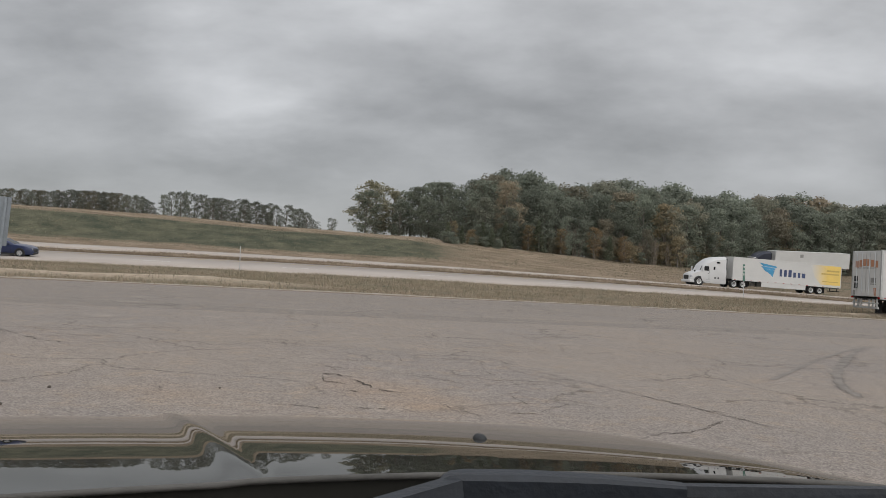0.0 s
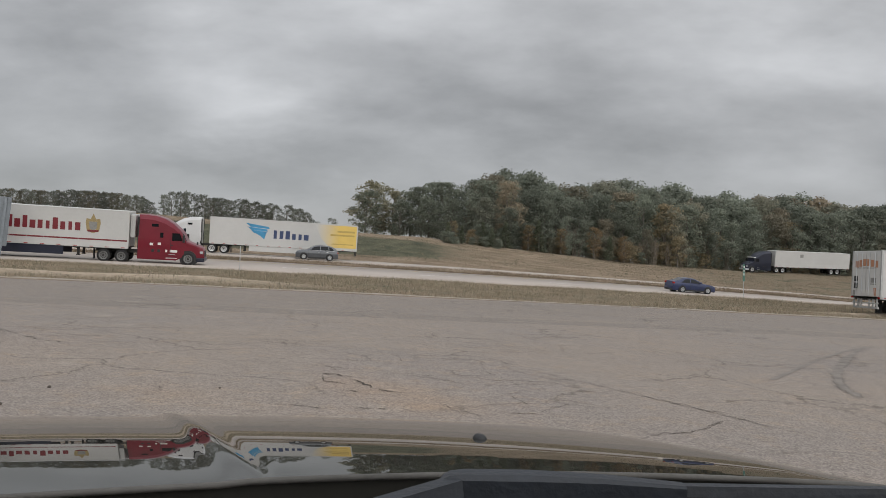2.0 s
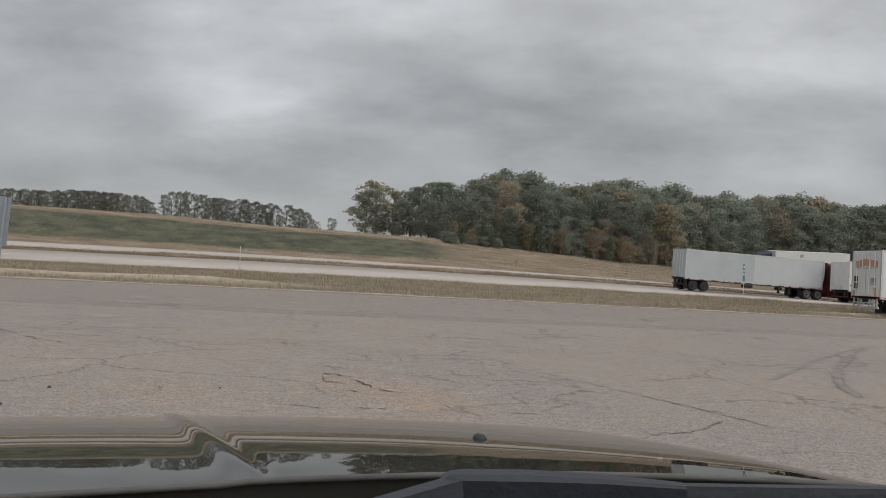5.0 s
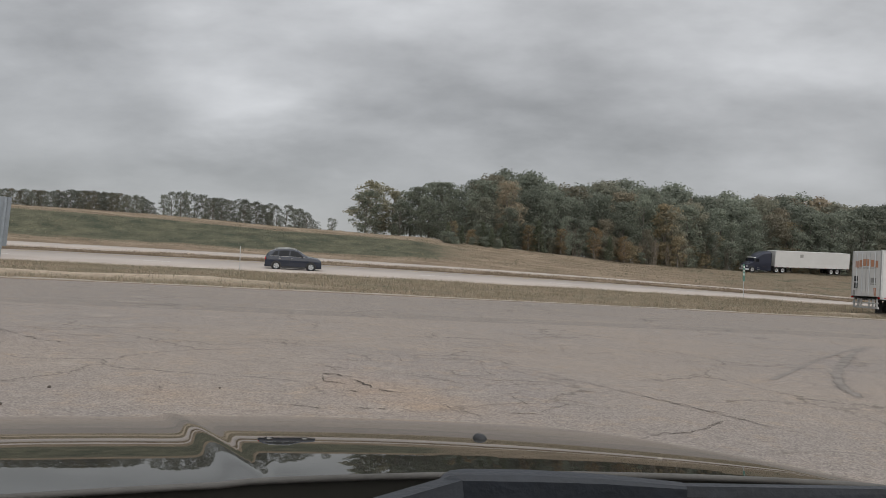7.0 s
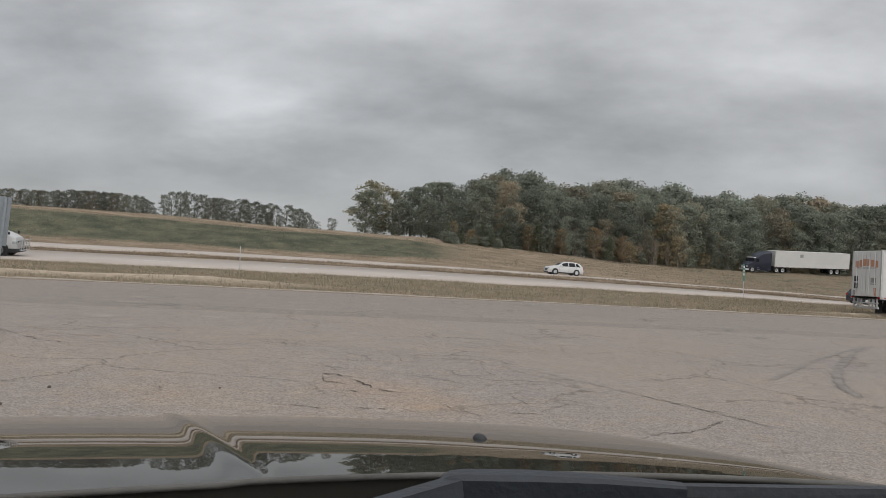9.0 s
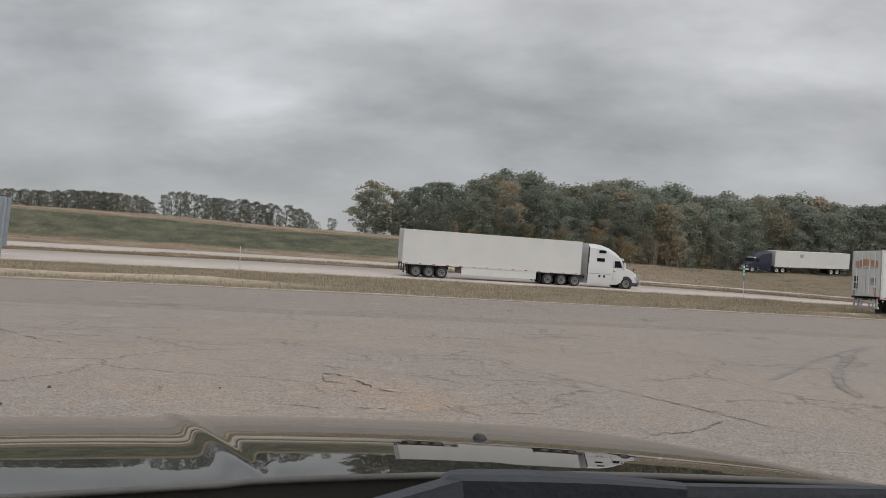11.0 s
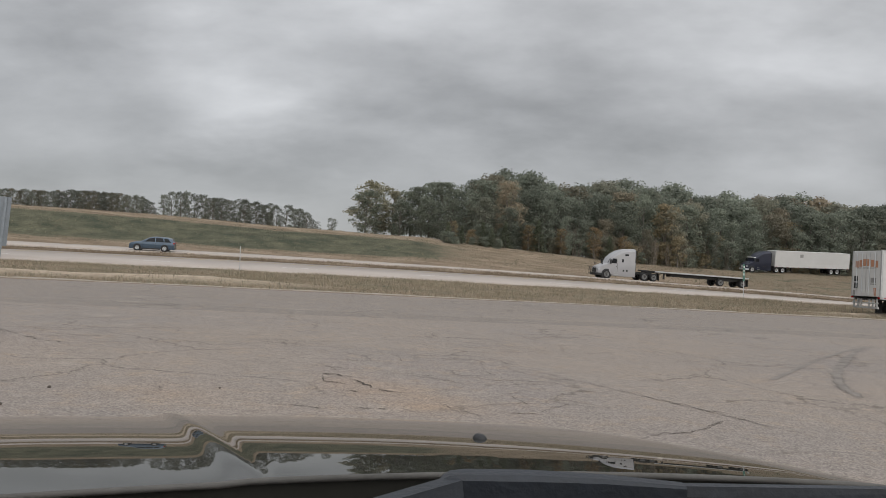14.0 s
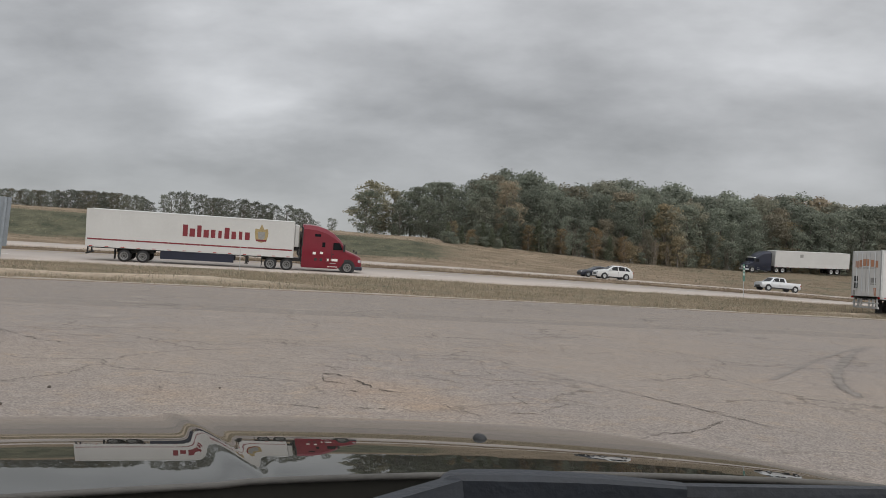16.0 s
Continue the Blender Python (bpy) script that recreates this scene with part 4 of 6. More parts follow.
        boxes("mudflap", "rubber", root, [(drives[-1] - 0.75, drives[-1] - 0.72, s * 0.7, s * 1.25, 0.18, 1.0)])
        boxes("mudguard", "black_plastic", root, [(drives[-1] - 0.7, drives[-1] - 0.45, s * 0.72, s * 1.25, 1.02, 1.07)], 0.01)
        if marks:
            for (xa, xb, za, zb) in marks:
                plate("mark", ((xa, za), (xb, za), (xb, zb), (xa, zb)), "white_mark", 0.004)
    boxes("grille", "silver_paint" if chrome else "black_plastic", cab, [(1.05, 1.235, -0.55, 0.55, 0.70, 1.22)], 0.03)
    boxes("bumper", bumper if bumper else "silver_paint" if chrome else paint if not bull_bar else "black_plastic", cab, [(0.62, 1.27, -1.1, 1.1, 0.32, 0.64)], 0.08)
    if bull_bar:
        bm = bmesh.new()
        for y in (-0.9, -0.35, 0.35, 0.9):
            rod(bm, (1.52, y, 0.45), (1.50, y, 1.32), 0.04)
        for z in (0.5, 0.9, 1.3):
            rod(bm, (1.52, -1.05, z), (1.52, 1.05, z), 0.04)
        for y in (-0.5, 0.5):
            rod(bm, (1.0, y, 0.5), (1.52, y, 0.5), 0.05)
        part("bull_bar", bm, "chassis" if bull_bar == "dark" else "alloy", root)
    boxes("frame_rail", "chassis", root, [(drives[-1] - 0.75, -3.6, -0.5, -0.35, 0.78, 1.02), (drives[-1] - 0.75, -3.6, 0.35, 0.5, 0.78, 1.02)])
    boxes("fifth_wheel", "chassis", root, [(drives[-1] - 0.1, drives[0] + 0.4, -0.45, 0.45, 1.02, 1.14)], 0.03)
    bm = bmesh.new()
    for x in drives:
        rod(bm, (x, -0.9, 0.51), (x, 0.9, 0.51), 0.12)
    part("drive_axle", bm, "chassis", root)
    bm = bmesh.new()
    rod(bm, (-3.98, 0.9, 1.0), (-3.98, 0.9, 3.3), 0.07)
    part("exhaust", bm, "steel", root)
    return cab


def trailer_gear(root, axles, gear_x, rim="alloy", r=0.5):
    bm = bmesh.new()
    for x in axles:
        rod(bm, (x, -0.95, r), (x, 0.95, r), 0.09)
    part("axle", bm, "chassis", root)
    for x in axles:
        for s in (-1, 1):
            wheel(root, x, s * 0.98, r, 0.56, rim, 10)
    boxes("bogie", "chassis", root, [(axles[-1] - 0.7, axles[0] + 0.7, -0.6, -0.45, 0.72, 1.02), (axles[-1] - 0.7, axles[0] + 0.7, 0.45, 0.6, 0.72, 1.02)], 0.02)
    for s in (-1, 1):
        boxes("mudflap", "rubber", root, [(axles[-1] - 0.74, axles[-1] - 0.71, s * 0.7, s * 1.25, 0.2, 1.1)])
        bm = bmesh.new()
        box(bm, gear_x - 0.09, gear_x + 0.09, s * 0.75, s * 0.93, 0.45, 1.12)
        box(bm, gear_x - 0.14, gear_x + 0.14, s * 0.7, s * 0.98, 0.38, 0.45)
        rod(bm, (gear_x, s * 0.84, 0.95), (gear_x - 0.7, s * 0.84, 1.1), 0.04)
        part("landing_gear", bm, "chassis", root)


def box_trailer(root, x1, length, paint, axles, gear_x, skirt=None, z0=1.12, z1=4.08, hw=1.29, reefer=False, rim="alloy", posts=True, rail="steel", guard="chassis"):
    """A box trailer: shell, rails, corner posts, rear frame and doors, bogie, landing legs, skirts."""
    x0 = x1 - length
    shell = boxes("trailer_box", paint, root, [(x0 + 0.06, x1, -hw, hw, z0 + 0.12, z1)], 0.03)
    for s in (-1, 1):
        boxes("lower_rail", rail, shell, [(x0 + 0.06, x1 - 0.02, s * (hw - 0.05), s * (hw + 0.012), z0 - 0.02, z0 + 0.16)], 0.008)
        boxes("upper_rail", rail, shell, [(x0 + 0.06, x1 - 0.02, s * (hw - 0.05), s * (hw + 0.01), z1 - 0.12, z1 + 0.01)], 0.008)
        boxes("rear_post", rail, shell, [(x0, x0 + 0.12, s * (hw - 0.10), s * (hw + 0.012), z0 - 0.02, z1 + 0.015)], 0.01)
        boxes("front_post", rail, shell, [(x1 - 0.10, x1 + 0.01, s * (hw - 0.10), s * (hw + 0.008), z0, z1)], 0.02)
        bm = bmesh.new()
        n = int(length / 1.22)
        for i in range(1, n):
            xx = x0 + i * length / n
            box(bm, xx - 0.012, xx + 0.012, s * (hw - 0.01), s * (hw + 0.004), z0 + 0.17, z1 - 0.13)
        part("panel_seams", bm, paint, shell)
        bm = bmesh.new()
        for i in range(14):
            xx = x0 + 0.4 + i * (length - 0.8) / 13
            box(bm, xx - 0.14, xx + 0.14, s * (hw + 0.010), s * (hw + 0.016), z0 + 0.02, z0 + 0.07)
        part("reflector_tape", bm, "tail", shell)
        door = boxes("rear_door", paint, shell, [(x0 - 0.02, x0 + 0.03, s * 0.015, s * (hw - 0.10), z0 + 0.14, z1 - 0.14)], 0.01)
        bm = bmesh.new()
        for y in (0.32, 0.80):
            rod(bm, (x0 - 0.05, s * y, z0 + 0.1), (x0 - 0.05, s * y, z1 - 0.1), 0.02, n=6)
        part("lock_rod", bm, "silver_paint", door)
        if skirt:
            boxes("side_skirt", skirt[2], root, [(skirt[0], skirt[1], s * (hw - 0.06), s * (hw - 0.03), 0.42, z0)], 0.01)
    boxes("rear_bumper", guard, root, [(x0, x0 + 0.1, -1.1, 1.1, 0.5, 0.62), (x0, x0 + 0.1, -0.7, -0.6, 0.6, z0), (x0, x0 + 0.1, 0.6, 0.7, 0.6, z0)])
    boxes("floor_beam", "chassis", root, [(x0 + 0.2, x1 - 0.2, -1.2, 1.2, z0 - 0.1, z0)])
    if reefer:
        boxes("cooling_unit", "trailer_white", root, [(x1 + 0.02, x1 + 0.42, -0.95, 0.95, 2.0, 3.85)], 0.1)
    trailer_gear(root, axles, gear_x, rim)
    return shell


def lettering(parent, x0, x1, z0, z1, y, n, mat, seed, gap=0.3):
    """A painted word, kept to plain bars: one upright bar a letter, of uneven width, some taller."""
    rng = random.Random(seed)
    w = (x1 - x0) / n
    for s in (-1, 1):
        bm = bmesh.new()
        for i in range(n):
            a = x0 + i * w if s < 0 else x1 - (i + 1) * w
            k = gap * rng.uniform(0.6, 1.7) / 2
            tall = 1.0 if i in (0, 2) else rng.choice((0.66, 0.70, 0.95))
            box(bm, a + w * k, a + w * (1 - k), s * y, s * (y + 0.006), z0, z0 + (z1 - z0) * tall)
        part("lettering", bm, mat, parent)


def flat_shape(parent, name, mat, pts, y, lift=0.006):
    for s in (-1, 1):
        bm = bmesh.new()
        q = [(x, s * y, z) for x, z in pts]
        panel(bm, q, lift)
        part(name, bm, mat, parent)


def truck_red(rim="alloy"):
    root = tagged(new("semi_truck"), "white box trailer with a maroon stripe behind a red sleeper tractor", "truck")
    tractor(root, "red_paint", rim="dull_rim", bumper="navy_paint", marks=((-0.85, -1.75, 1.0, 1.2), (-0.85, -1.7, 0.5, 0.56), (-2.1, -2.35, 1.55, 1.75), (-2.7, -2.95, 1.5, 1.7)))
    sh = box_trailer(root, -4.55, 16.05, "trailer_white", (-16.32, -17.72), -8.3, (-15.0, -9.3, "navy_paint"), reefer=True, posts=False, rail="trailer_white", rim=rim)
    flat_shape(sh, "stripe", "ink_maroon", ((-20.55, 1.66), (-4.6, 1.66), (-4.6, 1.78), (-20.55, 1.78)), 1.293)
    lettering(sh, -13.45, -8.05, 2.35, 3.3, 1.294, 10, "ink_maroon", 4, 0.34)
    flat_shape(sh, "crest", "ink_gold", ((-7.75, 3.0), (-7.65, 2.35), (-7.2, 2.2), (-6.75, 2.35), (-6.65, 3.0), (-6.7, 3.35), (-7.0, 3.3), (-7.2, 3.75), (-7.4, 3.3), (-7.7, 3.35)), 1.294)
    flat_shape(sh, "crest_shield", "ink_grey", ((-7.5, 3.1), (-7.45, 2.55), (-7.2, 2.4), (-6.95, 2.55), (-6.9, 3.1)), 1.302)
    flat_shape(sh, "crest_band", "ink_maroon", ((-7.62, 2.45), (-7.58, 2.3), (-6.82, 2.3), (-6.78, 2.45)), 1.304)
    return root


def fading_yellow():
    """Yellow print that fades out into the white of the trailer towards the front."""
    m = material("fading_yellow", (0.70, 0.50, 0.13), 0.5, var=0.1, scale=0.8, bump=0.0)
    nt = m.node_tree
    N, L = nt.nodes.new, nt.links.new
    tc, sep, mr, mix = N("ShaderNodeTexCoord"), N("ShaderNodeSeparateXYZ"), N("ShaderNodeMapRange"), N("ShaderNodeMix")
    mix.data_type = "RGBA"
    L(tc.outputs["Object"], sep.inputs[0])
    L(sep.outputs["X"], mr.inputs[0])
    mr.inputs[1].default_value, mr.inputs[2].default_value, mr.inputs[3].default_value, mr.inputs[4].default_value = -16.6, -19.2, 0.0, 1.0
    base = nt.nodes["Principled BSDF"].inputs["Base Color"]
    L(mr.outputs[0], mix.inputs["Factor"])
    mix.inputs["A"].default_value = (0.50, 0.50, 0.49, 1)
    L(base.links[0].from_socket, mix.inputs["B"])
    L(mix.outputs["Result"], base)
    return m


def truck_mover():
    root = tagged(new("semi_truck"), "white moving van with blue wing mark and yellow tail panel", "truck")
    tractor(root, "white_paint", mirror="white_paint")
    sh = box_trailer(root, -4.75, 16.6, "trailer_white", (-16.75, -18.1), -8.6, (-15.9, -9.1, "trailer_white"), z0=1.05, rail="trailer_white")
    feathers = (((-8.6, 3.62), (-11.2, 3.28), (-11.3, 3.05), (-9.2, 3.2)), ((-8.8, 3.2), (-11.0, 3.0), (-11.1, 2.75), (-9.3, 2.85)),
                ((-9.2, 2.85), (-11.0, 2.72), (-10.9, 2.4), (-9.6, 2.5)), ((-9.7, 2.52), (-10.9, 2.42), (-10.75, 1.85), (-10.3, 2.2)))
    for f in feathers:
        flat_shape(sh, "wing_feather", "ink_blue", f, 1.294)
    lettering(sh, -15.8, -11.6, 2.0, 2.95, 1.294, 6, "ink_navy", 9)
    flat_shape(sh, "yellow_panel", fading_yellow(), ((-16.4, 3.95), (-21.28, 3.95), (-21.28, 1.35), (-18.2, 1.35), (-17.2, 2.3)), 1.294)
    for k, (a, b, z, h) in enumerate(((-19.0, -21.0, 3.15, 0.22), (-18.2, -21.0, 2.72, 0.2), (-18.4, -20.9, 1.72, 0.12))):
        flat_shape(sh, "small_lettering", "ink_amber", ((a, z), (b, z), (b, z + h), (a, z + h)), 1.302)
    return root


def truck_old():
    root = tagged(new("semi_truck"), "plain grey-white box trailer behind a dark maroon tractor", "truck")
    tractor(root, "maroon_paint", drives=(-5.05, -6.37), rim="dull_rim")
    sh = box_trailer(root, -4.55, 15.9, "trailer_old", (-18.15, -19.42), -8.2, None, reefer=True, rim="chassis")
    for s in (-1, 1):
        # newer, paler sheets over the front half and a row of dark stains on the lower rail
        boxes("side_sheet", "trailer_patch", sh, [(-12.7, -4.75, s * 1.29, s * 1.293, 1.32, 3.92)])
        for k in range(12):
            boxes("rail_stain", "chassis", sh, [(-20.0 + 1.27 * k, -19.8 + 1.27 * k + 0.25 * (k % 3), s * 1.302, s * 1.306, 1.1, 1.17)])
    for xx, w in ((-13.1, 0.5), (-9.45, 0.3)):
        boxes("tyre_carrier", "chassis", root, [(xx - w, xx + w, -1.15, -0.5, 0.68, 1.0)], 0.12)
    return root


def truck_white():
    root = tagged(new("semi_truck"), "plain white box trailer with three axles behind a white tractor", "truck")
    for s in (-1, 1):
        boxes("belt_line", "ink_grey", root, [(-3.84, -1.65, s * 1.236, s * 1.246, 1.28, 1.33)])
    tractor(root, "white_paint", VN, visor=True, mirror="white_paint", drives=(-5.08, -6.38, -7.67), rim="dull_rim", bull_bar="bright", sleeper_windows=((-2.3, -3.05, 2.42, 2.74), (-2.2, -2.9, 3.20, 3.46)))
    box_trailer(root, -4.6, 16.4, "trailer_white", (-17.45, -18.6, -19.75), -8.3, (-15.7, -8.8, "trailer_white"), rim="dull_rim", rail="trailer_white")
    return root


def truck_flatbed():
    root = tagged(new("semi_truck"), "light grey sleeper tractor with an empty flatbed trailer", "truck")
    tractor(root, "cab_grey", drives=(-5.18, -6.5), rim="dull_rim", bull_bar="dark")
    deck = boxes("deck", "chassis", root, [(-20.2, -6.6, -1.27, 1.27, 1.22, 1.36)], 0.02, "dark flat deck")
    for s in (-1, 1):
        boxes("side_rail", "steel", deck, [(-20.2, -6.6, s * 1.27, s * 1.3, 1.2, 1.38)], 0.005)
        bm = bmesh.new()
        for i in range(18):
            x = -20.0 + i * 0.76
            box(bm, x, x + 0.07, s * 1.3, s * 1.34, 1.2, 1.30)
        part("stake_pockets", bm, "steel", deck)
    boxes("main_beam", "chassis", root, [(-19.9, -9.2, -0.55, -0.42, 0.78, 1.22), (-19.9, -9.2, 0.42, 0.55, 0.78, 1.22), (-9.2, -5.6, -0.55, 0.55, 1.12, 1.22)], 0.02)
    boxes("deck_planks", "bark", deck, [(-20.15, -6.65, -1.2 + 0.3 * k, -0.92 + 0.3 * k, 1.36, 1.375) for k in range(8)], 0.0, "weathered wooden planks")
    trailer_gear(root, (-16.1, -19.4), -8.1, "dull_rim")
    boxes("headboard", "chassis", root, [(-6.2, -5.0, -0.4, 0.4, 1.22, 1.42)], 0.1)
    return root


def truck_parked():
    root = tagged(new("semi_truck"), "dark blue tractor with a white box trailer, parked on the slope", "truck")
    tractor(root, "navy_paint", visor=True, lower="dark_paint", sleeper_windows=(), chrome=True)
    sh = box_trailer(root, -4.6, 16.2, "trailer_white", (-16.9, -18.2), -8.4, None, reefer=False, rail="trailer_white")
    flat_shape(sh, "mark", "ink_grey", ((-9.9, 3.0), (-10.6, 3.0), (-10.6, 3.6), (-9.9, 3.6)), 1.294)
    return root


def trailer_parked():
    """Box trailer at the lot's edge, its rear doors marked."""
    root = tagged(new("box_trailer"), "white box trailer with orange lettering on its rear doors, parked", "trailer")
    sh = box_trailer(root, 16.1, 16.1, "trailer_white", (3.7, 2.45), 12.4, None, rail="steel", guard="steel")
    for mat, nm, rows in (("ink_orange", "lettering", [(-1.02 + 0.34 * k, -0.76 + 0.34 * k, 3.16 - 0.05 * abs(k - 2.5), 3.58 - 0.05 * abs(k - 2.5)) for k in range(6)]),
                          ("ink_grey", "small_lettering", [(-0.85, 0.85, 2.98, 3.03), (-0.9, -0.45, 1.98, 2.05)]),
                          ("black_plastic", "placard", [(0.70, 1.02, 2.15, 2.5), (0.70, 1.02, 1.72, 2.08)]), ("ink_grey", "placard", [(-0.9, -0.45, 2.1, 2.4), (0.9, 1.1, 1.3, 1.6)]),
                          ("ink_orange", "placard", [(-0.92, -0.7, 1.3, 1.78)])):
        bm = bmesh.new()
        for y0, y1, z0, z1 in rows:
            box(bm, -0.036, -0.022, y0, y1, z0, z1)
        part(nm, bm, mat, sh)
    for y in (-1.0, -0.35, 0.35, 1.0):
        boxes("guard_post", "steel", root, [(-0.02, 0.06, y - 0.04, y + 0.04, 0.55, 1.1)], 0.01)
    boxes("guard_bar", "steel", root, [(-0.03, 0.05, -1.15, 1.15, 0.80, 0.88)], 0.01)
    boxes("corner_lamp", "tail", sh, [(-0.03, 0.02, s * 1.1, s * 1.25, 1.12, 1.22) for s in (-1, 1)])
    return root


# ---- woods ----
def tree_kind(seed, crown=0.28, low=0.28, clumps=36, cards=100, card=0.3, leaf="leaf", name="oak_tree", conic=False, puff=1.25, airy=0.0):
    """A ten-metre tree: tapered trunk with limbs, and a crown of billowing boughs, each a shell of many small leaves."""
    rng = np.random.default_rng(seed)
    root = new(name)
    bm = bmesh.new()
    lean = Vector((rng.uniform(-0.4, 0.4), rng.uniform(-0.4, 0.4), 0))
    rod(bm, (0, 0, -1.0), lean * 0.4 + Vector((0, 0, 3.2)), 0.20, 0.14, 8)
    rod(bm, lean * 0.4 + Vector((0, 0, 3.15)), Vector((0, 0, 8.2 if conic else 7.2)) + lean, 0.14, 0.04, 7)
    points, normals = [], []
    lopside = rng.uniform(0, 6.28)
    for i in range(clumps):
        u = (i + rng.random()) / clumps
        h = low + (1 - low) * u
        a = rng.random() * 6.283
        rad = crown * 10 * ((1.03 - u) ** 0.85 if conic else math.sqrt(max(0.02, 1 - ((u - 0.42) / 0.62) ** 2)))
        rad *= 1 + 0.16 * math.cos(a - lopside) + 0.12 * math.sin(3 * a + seed)
        size = puff * rng.uniform(0.6, 1.2) * (0.45 + 0.55 * (1 - u) if conic else 1.0)
        rr = max(0.0, rad - size * 0.6) * math.sqrt(rng.uniform(0.15, 1.0))
        c = np.array((rr * math.cos(a), rr * math.sin(a), min(10 * h, 10 - size * rng.uniform(0.6, 0.9)))) + np.array(lean) * h
        if i % 2 == 0 and not conic:
            foot = lean * 0.5 + Vector((0, 0, max(1.6, c[2] * rng.uniform(0.45, 0.65))))
            rod(bm, foot, Vector(c), 0.055, 0.015, 5)
        d = rng.normal(0, 1, (cards, 3))
        d[:, 2] = np.where(rng.random(cards) < 0.6, np.abs(d[:, 2]), d[:, 2])
        d /= np.linalg.norm(d, axis=1)[:, None]
        lump = 1 + 0.22 * np.sin(d[:, 0] * 5 + i) * np.sin(d[:, 1] * 5 + 2 * i) + 0.15 * np.sin(d[:, 2] * 9 + i)
        k = rng.uniform(0.45 if airy else 0.7, 1.12, cards) * lump * size
        points.append(c + d * k[:, None] * np.array((1.05, 1.05, 0.8)))
        normals.append(d + rng.normal(0, 0.34 + airy, (cards, 3)) + np.array((0, 0, 0.22)))
    part("trunk", bm, "bark", root)
    p, nrm = np.concatenate(points), np.concatenate(normals)
    nrm /= np.linalg.norm(nrm, axis=1)[:, None]
    n = len(p)
    ax = np.cross(nrm, rng.normal(0, 1, (n, 3)))
    ax /= np.linalg.norm(ax, axis=1)[:, None]
    bx = np.cross(nrm, ax)
    s = (card * rng.uniform(0.5, 1.2, n) * 0.5)[:, None]
    v = np.stack([p - ax * s, p + bx * s * 0.75, p + ax * s, p - bx * s * 0.75], 1)
    me = bpy.data.meshes.new("crown")
    me.from_pydata(v.reshape(-1, 3).tolist(), [], np.arange(4 * n).reshape(-1, 4).tolist())
    me.materials.append(M[leaf])
    cr = new("crown", me)
    cr.parent = root
    return root


def sapling_kind(seed):
    """A clump of thin leafless stems with twigs."""
    rng = random.Random(seed)
    root = new("sapling_clump")
    bm = bmesh.new()
    for i in range(9):
        a, r = rng.random() * 6.28, rng.uniform(0, 1.4)
        foot = Vector((r * math.cos(a), r * math.sin(a), -0.5))
        tip = foot + Vector((rng.uniform(-1, 1), rng.uniform(-1, 1), rng.uniform(6, 10)))
        rod(bm, foot, tip, 0.07, 0.02, 5)
        for k in range(4):
            f = foot.lerp(tip, rng.uniform(0.35, 0.9))
            rod(bm, f, f + Vector((rng.uniform(-1, 1), rng.uniform(-1, 1), rng.uniform(0.6, 1.8))), 0.03, 0.012, 4)
    part("brushwood", bm, "twig", root)
    return root


SKY_A = (-0.604, -0.527, -0.493, -0.412, -0.392, -0.380, -0.355, -0.321, -0.274, -0.235, -0.212, -0.185, -0.173, -0.163, -0.154, -0.142, -0.136, -0.131, -0.102, -0.074, -0.050, -0.034, -0.002, 0.019, 0.028, 0.034, 0.075, 0.117, 0.144, 0.171, 0.198, 0.244, 0.279, 0.291, 0.302, 0.323, 0.334, 0.387, 0.437, 0.471, 0.548, 0.600)
SKY_S = (0.094, 0.092, 0.096, 0.088, 0.080, 0.095, 0.098, 0.089, 0.087, 0.082, 0.083, 0.071, 0.057, 0.055, 0.066, 0.062, 0.052, 0.112, 0.119, 0.106, 0.099, 0.109, 0.118, 0.108, 0.091, 0.122, 0.135, 0.133, 0.125, 0.122, 0.120, 0.128, 0.120, 0.115, 0.123, 0.124, 0.114, 0.112, 0.112, 0.111, 0.104, 0.104)
OAK = "broadleaf tree in dull autumn green at the wood's edge"


